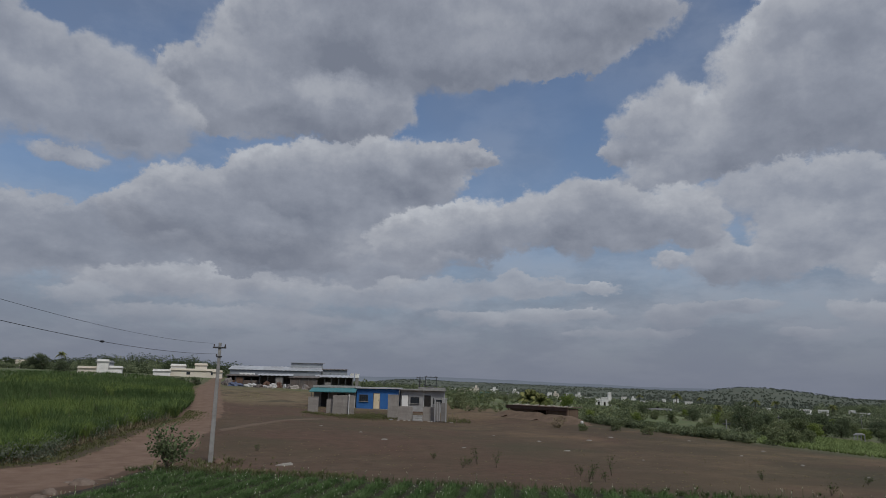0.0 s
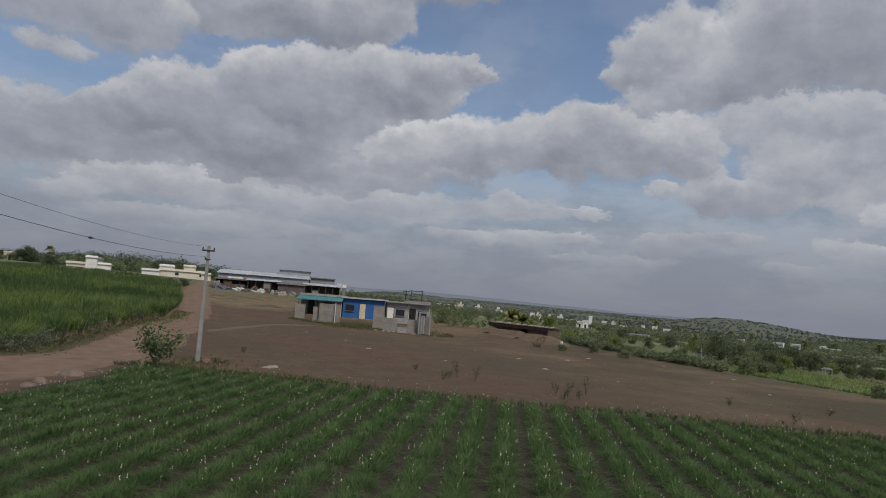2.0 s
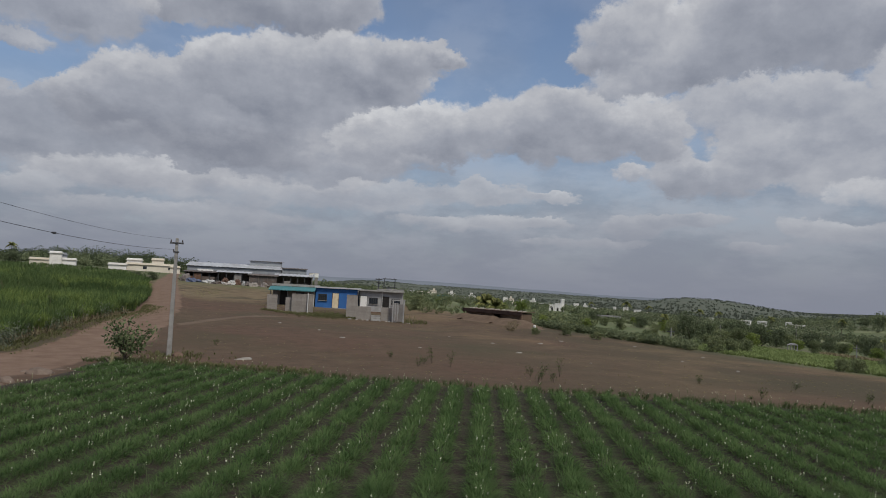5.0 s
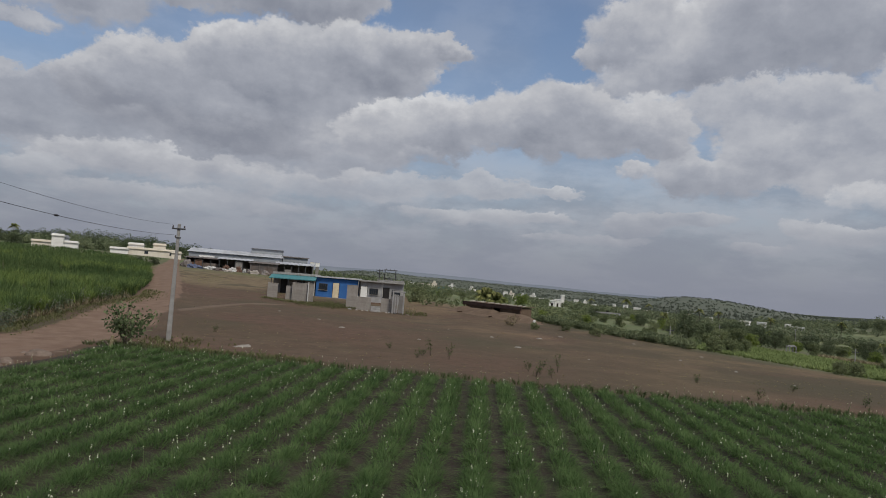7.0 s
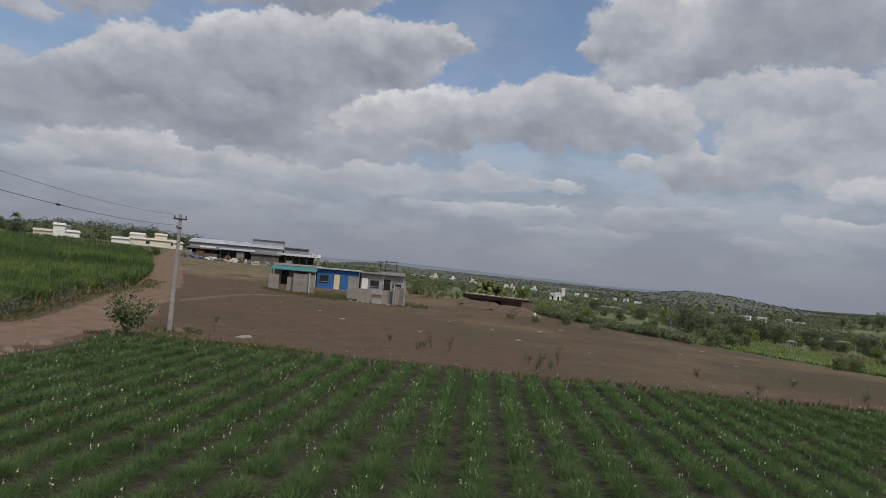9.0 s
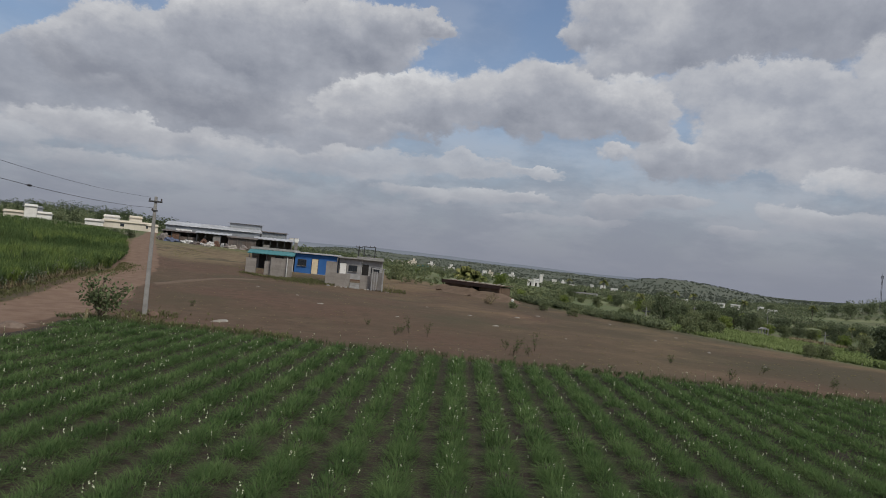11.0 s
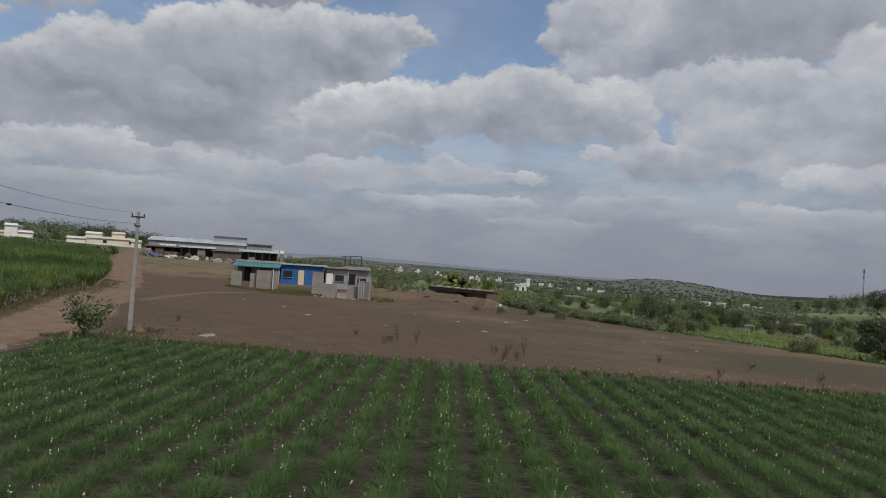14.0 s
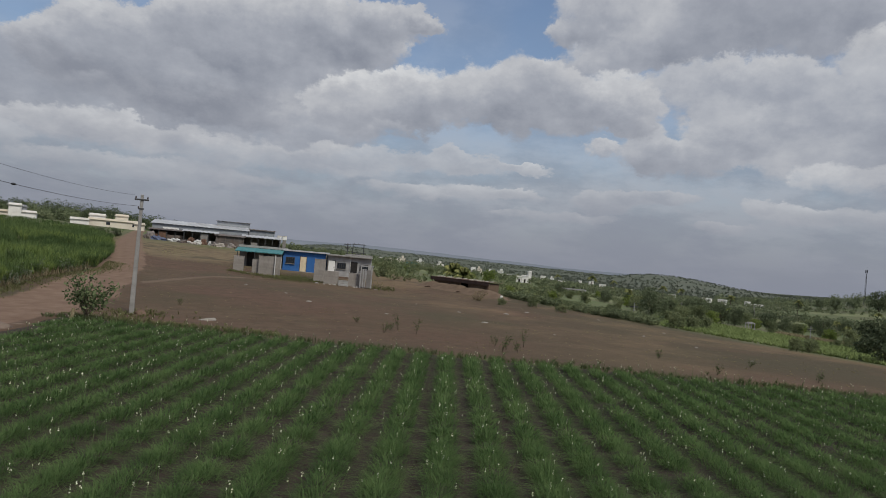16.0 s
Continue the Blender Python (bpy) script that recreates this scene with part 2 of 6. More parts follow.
# ---- materials ----
def material(name, stops, scale=1.0, rough=0.9, metal=0.0, bump=0.0, bump_scale=8.0, patch=0.0, patch_col=(0, 0, 0), patch_scale=0.2, island=0.0, each=0.0, stretch=(1, 1, 1), spec=0.3, glow_through=0.0):
    """A surface: colour stops over fine noise, large stains, a bump, and variation from piece to piece."""
    m = bpy.data.materials.new(name)
    m.use_nodes = True
    nt = m.node_tree
    b = nt.nodes["Principled BSDF"]
    b.inputs["Roughness"].default_value, b.inputs["Metallic"].default_value = rough, metal
    b.inputs["Specular IOR Level"].default_value = 0.02 if glow_through else spec

    def node(kind):
        return nt.nodes.new(kind)

    tc = node("ShaderNodeTexCoord")
    mp = node("ShaderNodeMapping")
    mp.inputs["Scale"].default_value = stretch
    nt.links.new(tc.outputs["Object"], mp.inputs[0])
    nz = node("ShaderNodeTexNoise")
    nz.inputs["Scale"].default_value, nz.inputs["Detail"].default_value, nz.inputs["Roughness"].default_value = scale, 6, 0.62
    nt.links.new(mp.outputs[0], nz.inputs["Vector"])
    value = nz.outputs[0]

    def mixin(v, source, amount):
        a = node("ShaderNodeMath")
        a.operation = "SUBTRACT"
        nt.links.new(source, a.inputs[0])
        a.inputs[1].default_value = 0.5
        c = node("ShaderNodeMath")
        c.operation = "MULTIPLY_ADD"
        nt.links.new(a.outputs[0], c.inputs[0])
        c.inputs[1].default_value = amount
        nt.links.new(v, c.inputs[2])
        return c.outputs[0]

    if island:
        value = mixin(value, node("ShaderNodeNewGeometry").outputs["Random Per Island"], island)
    if each:
        value = mixin(value, node("ShaderNodeObjectInfo").outputs["Random"], each)
    ramp = node("ShaderNodeValToRGB")
    nt.links.new(value, ramp.inputs[0])
    els = ramp.color_ramp.elements
    n = len(stops)
    for i, c in enumerate(stops):
        pos = 0.28 + 0.44 * i / max(n - 1, 1)
        e = els[0] if i == 0 else els[len(els) - 1] if i == n - 1 else els.new(pos)
        e.position, e.color = pos, (*c, 1)
    colour = ramp.outputs[0]
    if patch:
        pz = node("ShaderNodeTexNoise")
        pz.inputs["Scale"].default_value, pz.inputs["Detail"].default_value = patch_scale, 7
        pz.inputs["Roughness"].default_value = 0.65
        nt.links.new(mp.outputs[0], pz.inputs["Vector"])
        pr = node("ShaderNodeMapRange")
        pr.inputs[1].default_value, pr.inputs[2].default_value, pr.inputs[4].default_value = 0.45, 0.66, patch
        nt.links.new(pz.outputs[0], pr.inputs[0])
        mx = node("ShaderNodeMix")
        mx.data_type = "RGBA"
        nt.links.new(pr.outputs[0], mx.inputs[0])
        nt.links.new(colour, mx.inputs[6])
        mx.inputs[7].default_value = (*patch_col, 1)
        colour = mx.outputs[2]
    nt.links.new(colour, b.inputs["Base Color"])
    if glow_through:
        thin = node("ShaderNodeBsdfTranslucent")
        both = node("ShaderNodeMixShader")
        both.inputs[0].default_value = glow_through
        nt.links.new(colour, thin.inputs[0])
        matt = node("ShaderNodeBsdfDiffuse")
        nt.links.new(colour, matt.inputs[0])
        nt.links.new(matt.outputs[0], both.inputs[1])
        nt.links.new(thin.outputs[0], both.inputs[2])
        nt.links.new(both.outputs[0], nt.nodes["Material Output"].inputs[0])
    if bump:
        bz = node("ShaderNodeTexNoise")
        bz.inputs["Scale"].default_value, bz.inputs["Detail"].default_value = bump_scale, 5
        nt.links.new(mp.outputs[0], bz.inputs["Vector"])
        bp = node("ShaderNodeBump")
        bp.inputs["Strength"].default_value, bp.inputs["Distance"].default_value = bump, 0.05
        nt.links.new(bz.outputs[0], bp.inputs["Height"])
        nt.links.new(bp.outputs[0], b.inputs["Normal"])
    return m


# ---- helpers for shapes ----
def smooth(a, b, v):
    k = min(max((v - a) / (b - a), 0.0), 1.0)
    return k * k * (3 - 2 * k)


def land(x, y):
    """Height of the ground: flat crop plot, bare field rising gently to the left, valley falling to the right."""
    s = y - (33.2 - 0.2 * x)
    if s <= 0:
        return 0.0
    az = min(max(math.degrees(math.atan2(x, y)), -38.0), 42.0)
    run = s if s < 150 else 150 + min((s - 150) * 0.35, 260)
    z = run * (0.0255 - 0.0009 * (az + 5.0)) * smooth(0, 18, s)
    z -= 0.34 * smooth(20, 42, s) * (1 - smooth(46, 55, s)) * smooth(-13, -8, az) * (1 - smooth(3, 6, az))
    d = math.hypot(x, y)
    z -= 10 * smooth(450, 1500, d) * smooth(-6, 2, az)
    z += (50 - 1.15 * az) * smooth(1400, 4200, d) * smooth(-10, -1, az) * (1 - smooth(24, 34, az))
    z += 36 * math.exp(-(((az - 24.0) / (4.5 if az < 24.0 else 6.5)) ** 2)) * math.exp(-(((d - 2300) / 500) ** 2))
    z += 24 * math.exp(-(((az - 41) / 7.0) ** 2)) * smooth(350, 900, d)
    q = 0.906 * (x - 12) + 0.424 * (y - 95)
    if q > 0.0:
        z -= 12.0 * (1 - math.exp(-q / 280.0)) * smooth(-6, 10, q)
    return z


def part(name, bm, mat, parent=None, label=""):
    """Links a bmesh as one mesh object, under a thing or a part."""
    me = bpy.data.meshes.new(name)
    bm.to_mesh(me)
    bm.free()
    me.materials.append(mat)
    ob = new(name, me)
    if parent is not None:
        ob.parent = parent
    return tagged(ob, label)


def thing(name, at, turn, label, category, group="", kind=""):
    """An Empty at the base of a thing, turned about z in degrees."""
    ob = new(name)
    ob.matrix_basis = pose(*at, 0, 0, turn)
    return tagged(ob, label, category, group, kind)


def soup(name, verts, faces, mat, parent=None, smooth_faces=False, label=""):
    """A mesh from numpy arrays of corners and quads or triangles."""
    me = bpy.data.meshes.new(name)
    verts, faces = np.asarray(verts, np.float32), np.asarray(faces, np.int32)
    k = faces.shape[1]
    me.vertices.add(len(verts))
    me.vertices.foreach_set("co", verts.ravel())
    me.loops.add(faces.size)
    me.loops.foreach_set("vertex_index", faces.ravel())
    me.polygons.add(len(faces))
    me.polygons.foreach_set("loop_start", np.arange(0, faces.size, k, dtype=np.int32))
    me.update(calc_edges=True)
    me.validate()
    me.materials.append(mat)
    if smooth_faces:
        me.polygons.foreach_set("use_smooth", np.ones(len(faces), bool))
    ob = new(name, me)
    if parent is not None:
        ob.parent = parent
    return tagged(ob, label)


def box(bm, x0, y0, z0, x1, y1, z1, bevel=0.0):
    """A box between two corners, with its edges taken off."""
    r = bmesh.ops.create_cube(bm, size=1.0)
    vs = r["verts"]
    bmesh.ops.scale(bm, vec=(x1 - x0, y1 - y0, z1 - z0), verts=vs)
    bmesh.ops.translate(bm, vec=((x0 + x1) / 2, (y0 + y1) / 2, (z0 + z1) / 2), verts=vs)
    if bevel:
        es = list({e for v in vs for e in v.link_edges})
        bmesh.ops.bevel(bm, geom=es, offset=bevel, segments=1, affect="EDGES")
    return bm


def block(*a, bevel=0.01):
    return box(bmesh.new(), *a, bevel=bevel)


def rod(bm, a, b, r0, r1=None, n=8):
    """A round, tapered bar from a to b."""
    a, b = Vector(a), Vector(b)
    m = Matrix.Translation((a + b) / 2) @ (b - a).to_track_quat("Z", "Y").to_matrix().to_4x4()
    bmesh.ops.create_cone(bm, cap_ends=True, segments=n, radius1=r0, radius2=r0 if r1 is None else r1, depth=(b - a).length, matrix=m)
    return bm


# ---- ground ----
def ground_surface(name="open_ground", track=None):
    """Bare reddish soil near, dry grass by the sheds, green cover in the valley and beyond the houses."""
    m = bpy.data.materials.new(name)
    m.use_nodes = True
    nt = m.node_tree
    b = nt.nodes["Principled BSDF"]
    b.inputs["Roughness"].default_value, b.inputs["Specular IOR Level"].default_value = 0.95, 0.2
    tc = nt.nodes.new("ShaderNodeTexCoord")
    at = tc.outputs["Object"]

    def noisy(scale, detail=6, rough=0.62, stretch=(1, 1, 1)):
        mp = nt.nodes.new("ShaderNodeMapping")
        mp.inputs["Scale"].default_value = stretch
        nt.links.new(at, mp.inputs[0])
        n = nt.nodes.new("ShaderNodeTexNoise")
        n.inputs["Scale"].default_value, n.inputs["Detail"].default_value, n.inputs["Roughness"].default_value = scale, detail, rough
        nt.links.new(mp.outputs[0], n.inputs["Vector"])
        return n.outputs[0]

    def ramp(v, *stops):
        r = nt.nodes.new("ShaderNodeValToRGB")
        nt.links.new(v, r.inputs[0])
        els = r.color_ramp.elements
        for k, (pos, c) in enumerate(stops):
            e = els[0] if k == 0 else els[len(els) - 1] if k == len(stops) - 1 else els.new(pos)
            e.position, e.color = pos, (*c, 1)
        return r.outputs[0]

    def mix(f, a, c):
        x = nt.nodes.new("ShaderNodeMix")
        x.data_type = "RGBA"
        nt.links.new(f, x.inputs[0])
        nt.links.new(a, x.inputs[6])
        nt.links.new(c, x.inputs[7])
        return x.outputs[2]

    def calc(op, a, c):
        x = nt.nodes.new("ShaderNodeMath")
        x.operation = op
        for k, v in enumerate((a, c)):
            if isinstance(v, (int, float)):
                x.inputs[k].default_value = v
            else:
                nt.links.new(v, x.inputs[k])
        return x.outputs[0]

    def band(v, a, c, top=1.0):
        x = nt.nodes.new("ShaderNodeMapRange")
        x.interpolation_type = "SMOOTHSTEP"
        x.inputs[1].default_value, x.inputs[2].default_value, x.inputs[4].default_value = a, c, top
        nt.links.new(v, x.inputs[0])
        return x.outputs[0]

    xyz = nt.nodes.new("ShaderNodeSeparateXYZ")
    nt.links.new(at, xyz.inputs[0])
    px, py = xyz.outputs[0], xyz.outputs[1]
    big = noisy(0.055, 7)
    wander = calc("MULTIPLY", calc("SUBTRACT", big, 0.5), 26.0)
    soil = ramp(noisy(0.45, 8, 0.58), (0.30, (0.080, 0.054, 0.035)), (0.50, (0.100, 0.068, 0.044)), (0.72, (0.120, 0.085, 0.055)))
    red = ramp(noisy(0.7, 8, 0.58), (0.3, (0.092, 0.053, 0.037)), (0.7, (0.128, 0.077, 0.054)))
    olive = ramp(noisy(1.1, 8, 0.6), (0.3, (0.056, 0.049, 0.028)), (0.7, (0.087, 0.074, 0.043)))
    tan = ramp(noisy(1.7), (0.3, (0.148, 0.114, 0.066)), (0.7, (0.222, 0.172, 0.100)))
    green = ramp(noisy(0.35), (0.30, (0.072, 0.092, 0.040)), (0.5, (0.105, 0.130, 0.055)), (0.72, (0.160, 0.165, 0.085)))
    far_side = band(calc("ADD", px, calc("MULTIPLY", wander, 0.8)), -6, 26)
    col = mix(band(noisy(0.06, 5, 0.55, (1, 1.2, 1)), 0.40, 0.60, 0.75), soil, red)
    col = mix(calc("MULTIPLY", far_side, band(noisy(0.12, 7, 0.62), 0.30, 0.58, 0.8)), col, olive)
    col = mix(band(noisy(0.05, 7, 0.6, (1, 1.1, 1)), 0.47, 0.62, 0.85), col, olive)
    dark_soil = ramp(noisy(4.0, 6, 0.65), (0.3, (0.046, 0.036, 0.023)), (0.7, (0.074, 0.057, 0.038)))
    col = mix(band(noisy(1.1, 9, 0.72), 0.46, 0.66, 0.62), col, dark_soil)
    pale_grit = ramp(noisy(6.0, 4, 0.6), (0.3, (0.130, 0.092, 0.065)), (0.7, (0.190, 0.140, 0.100)))
    col = mix(band(noisy(2.3, 9, 0.75), 0.56, 0.74, 0.55), col, pale_grit)
    # dry grass round the sheds and at the back of the field
    dry = calc("MULTIPLY", band(calc("ADD", py, wander), 84, 100), band(noisy(0.3, 7, 0.66), 0.36, 0.58, 0.88))
    col = mix(dry, col, tan)
    q = calc("SUBTRACT", calc("ADD", calc("MULTIPLY", px, 0.906), calc("MULTIPLY", py, 0.424)), 51.2)
    # tan earth along the far rim, its sunlit stripe put into the colour
    rim = calc("MULTIPLY", band(calc("ADD", q, calc("MULTIPLY", wander, 0.4)), -34, -10), band(noisy(0.09, 6, 0.6), 0.44, 0.66, 0.55))
    col = mix(rim, col, ramp(noisy(1.3), (0.3, (0.150, 0.098, 0.058)), (0.7, (0.230, 0.160, 0.096))))
    valley = band(calc("ADD", q, calc("MULTIPLY", wander, 0.25)), 0, 7)
    behind = band(calc("ADD", py, wander), 118, 165)
    scrub = ramp(noisy(0.5), (0.3, (0.075, 0.078, 0.042)), (0.7, (0.150, 0.132, 0.080)))
    green = mix(band(noisy(0.018, 7, 0.6), 0.46, 0.60, 0.8), green, scrub)
    # far scrub greyed with distance, its haze put into the ground colour
    hazed_scrub = ramp(noisy(0.03, 8, 0.7), (0.35, (0.086, 0.098, 0.077)), (0.5, (0.098, 0.110, 0.086)), (0.65, (0.126, 0.128, 0.100)))
    green = mix(band(q, 350, 900, 0.9), green, hazed_scrub)
    col = mix(calc("MAXIMUM", valley, behind), col, green)
    if track:
        # worn dirt, breaking up towards its edges
        worn = nt.nodes.new("ShaderNodeAttribute")
        worn.attribute_name = "track"
        ragged = calc("ADD", worn.outputs["Fac"], calc("MULTIPLY", calc("SUBTRACT", noisy(0.55, 7, 0.62), 0.5), 0.9))
        col = mix(band(ragged, 0.28, 0.72, 0.96), col, ramp(noisy(0.9, 7, 0.6), *track))
    nt.links.new(col, b.inputs["Base Color"])
    bp = nt.nodes.new("ShaderNodeBump")
    bp.inputs["Strength"].default_value, bp.inputs["Distance"].default_value = 0.35, 0.06
    nt.links.new(noisy(2.2, 8, 0.7), bp.inputs["Height"])
    nt.links.new(bp.outputs[0], b.inputs["Normal"])
    return m


soil = ground_surface()
m_rings = 250
# finer in front
ang = np.sort(np.concatenate([np.linspace(-52, 52, 240), np.linspace(55, 305, 60)]) * math.pi / 180)
rad = np.concatenate([[0.0005, 1.0, 2.5], np.geomspace(5, 4900, m_rings)])
gv, gf = [(0, 0, 0.0)], []
for r in rad:
    for a in ang:
        shift = max(0.4 - 0.16 * r, 0.0)
        x, y = r * math.sin(a) + shift, r * math.cos(a) - shift
        gv.append((x, y, land(x, y)))
na = len(ang)
for i in range(len(rad) - 1):
    for j in range(na):
        k = (j + 1) % na
        gf.append((1 + i * na + j, 1 + i * na + k, 1 + (i + 1) * na + k, 1 + (i + 1) * na + j))
ground = soup("ground", gv, gf, soil, smooth_faces=True)
tagged(ground, "bare reddish brown earth with sparse dry grass", "ground", kind="structure")

# ---- plants as masses of blades and leaves ----
rng = np.random.default_rng(7)
leaf_crop = material("crop_leaf", [(0.070, 0.118, 0.045), (0.108, 0.172, 0.064), (0.162, 0.234, 0.092)], 0.6, 0.75, island=0.4, spec=0.08, glow_through=0.4)
# yellow-green patches put passing sun into the cane leaf colour
leaf_cane = material("cane_leaf", [(0.100, 0.152, 0.050), (0.158, 0.222, 0.072), (0.240, 0.300, 0.098)], 0.09, 0.7, island=0.45, spec=0.12, patch=0.6, patch_col=(0.260, 0.325, 0.085), patch_scale=0.07, glow_through=0.45)
leaf_dry = material("dry_leaf", [(0.13, 0.105, 0.055), (0.21, 0.17, 0.10), (0.30, 0.25, 0.15)], 1.0, 0.9, island=0.6)
leaf_weed = material("weed_leaf", [(0.058, 0.080, 0.034), (0.090, 0.118, 0.050), (0.135, 0.155, 0.075)], 1.5, 0.7, island=0.5, glow_through=0.35)
bud = material("white_bud", [(0.52, 0.53, 0.34), (0.64, 0.64, 0.46), (0.76, 0.75, 0.60)], 9.0, 0.6, island=0.4)
stem = material("green_stem", [(0.07, 0.11, 0.04), (0.11, 0.15, 0.06)], 4.0, 0.7)


def blades(base, length, width, out, per, tip=0.25, sag=0.45, seg=3):
    """Arching leaf blades, several from each base point. Returns corners and quads."""
    n = len(base) * per
    b = np.repeat(np.asarray(base, float), per, axis=0)
    ln = np.repeat(np.broadcast_to(length, len(base)), per) * rng.uniform(0.6, 1.15, n)
    a = rng.uniform(0, 2 * math.pi, n)
    o = out * rng.uniform(0.25, 1.0, n)
    d = np.stack([np.cos(a), np.sin(a), np.zeros(n)], 1)
    side = np.stack([-np.sin(a), np.cos(a), np.zeros(n)], 1)
    w = width * rng.uniform(0.7, 1.3, n)
    verts = []
    for i in range(seg):
        t = i / (seg - 1)
        c = b + d * (ln * o * t ** 1.4)[:, None]
        c[:, 2] += ln * (t - sag * o * t * t)
        h = (w * (1 - (1 - tip) * t) * 0.5)[:, None]
        verts += [c - side * h, c + side * h]
    v = np.stack(verts, 1).reshape(-1, 3)
    k = np.arange(n)[:, None] * 2 * seg
    f = np.concatenate([k + np.array([2 * i, 2 * i + 1, 2 * i + 3, 2 * i + 2]) for i in range(seg - 1)])
    return v, f


def leaves(centre, size, spread, per):
    """Small leaf quads scattered about each centre."""
    n = len(centre) * per
    c = np.repeat(np.asarray(centre, float), per, axis=0) + rng.normal(0, 1, (n, 3)) * np.asarray(spread)
    u = rng.normal(0, 1, (n, 3))
    u /= np.linalg.norm(u, axis=1)[:, None]
    v = np.cross(u, rng.normal(0, 1, (n, 3)))
    v /= np.linalg.norm(v, axis=1)[:, None]
    s = (size * rng.uniform(0.6, 1.4, n))[:, None]
    q = np.stack([c - u * s, c - v * s * 0.55, c + u * s, c + v * s * 0.55], 1).reshape(-1, 3)
    return q, np.arange(4 * n).reshape(-1, 4)


def merged(*sets):
    vs, fs, k = [], [], 0
    for v, f in sets:
        vs.append(v)
        fs.append(f + k)
        k += len(v)
    return np.concatenate(vs), np.concatenate(fs)


def on_land(xy, lift=0.0):
    return np.array([(x, y, land(x, y) + lift) for x, y in xy])


# ---- tilled plot ----
tilth = material("tilled_soil", [(0.025, 0.018, 0.0135), (0.036, 0.026, 0.020), (0.050, 0.036, 0.028)], 2.2, 0.95, bump=0.9, bump_scale=9.0, patch=0.35, patch_col=(0.062, 0.046, 0.036), patch_scale=0.8)
T7 = math.tan(radians(7.0))
bv, bf = [], []
us, vs_ = np.arange(-26, 34, 0.19), np.arange(4, 41, 0.45)
for v in vs_:
    for u in us:
        x = u + T7 * v
        lim = 33.1 - 0.2 * x
        y = min(v, lim)
        x = u + T7 * y
        ridge = 0.055 + 0.055 * math.cos((u - 0.72 - 0.565) / 1.13 * 2 * math.pi) + 0.02 * noise.noise((x * 3, y * 3, 0))
        if v >= lim or x < -14.8 or v <= 4:
            ridge = -0.05
        bv.append((x, y, 0.02 + ridge))
nu = len(us)
for i in range(len(vs_) - 1):
    for j in range(nu - 1):
        a = i * nu + j
        if bv[a][1] < bv[a + nu][1] - 0.02 and bv[a][0] > -15.3:
            bf.append((a, a + 1, a + nu + 1, a + nu))
plot = soup("crop_bed", bv, bf, tilth, smooth_faces=True)
tagged(plot, "dark ridged soil of the crop plot", "ground", kind="structure")

# ---- crop rows ----
def mound_row(o, v0, v1, per_metre, width):
    """Thin arching blades of one low, wide row between two distances, thinner in places."""
    n = int((v1 - v0) * per_metre)
    v = rng.uniform(v0, v1, n)
    across = np.clip(rng.normal(0, 0.155, n), -0.34, 0.34)
    lush = np.array([0.60 + 1.0 * noise.noise((o * 0.9, q * 1.3, 2.0)) + 0.8 * noise.noise((o, q * 3.6, 6.0)) for q in v])
    keep = rng.random(n) < lush + 0.18
    v, across, lush = v[keep], across[keep], np.clip(lush[keep], 0.2, 1.1)
    n = len(v)
    x = o + T7 * v + across
    d = np.column_stack([across * 3.2 + rng.normal(0, 0.55, n), rng.normal(0, 0.6, n)])
    d /= np.linalg.norm(d, axis=1)[:, None] + 1e-6
    d = np.column_stack([d, np.zeros(n)])
    side = np.column_stack([-d[:, 1], d[:, 0], np.zeros(n)])
    ln = (0.33 + 0.13 * lush) * rng.uniform(0.6, 1.15, n) * (1 - 0.7 * np.abs(across))
    o_ = rng.uniform(0.35, 1.5, n)
    w = width * rng.uniform(0.7, 1.3, n)
    base = np.column_stack([x, v, np.full(n, 0.07)])
    verts = []
    for t in (0.0, 0.5, 1.0):
        c = base + d * (ln * o_ * t ** 1.4)[:, None]
        c[:, 2] += ln * (t - 0.58 * o_ * t * t)
        h = (w * (1 - 0.8 * t * t) * 0.5)[:, None]
        verts += [c - side * h, c + side * h]
    q = np.stack(verts, 1).reshape(-1, 3)
    k = np.arange(n)[:, None] * 6
    return q, np.concatenate([k + np.array([0, 1, 3, 2]), k + np.array([2, 3, 5, 4])])


def row_reach(o):
    """The stretch of one row that lies inside the plot and near the eye's field."""
    vs = [v for v in np.arange(8.0, 40.0, 0.25) if v < 32.7 - 0.2 * (o + T7 * v) and o + T7 * v > -14.2 - 0.1 * (30 - v) and abs(math.degrees(math.atan2(o + T7 * v - 1.5, v + 2))) < 44]
    return (min(vs), max(vs)) if len(vs) > 4 else None


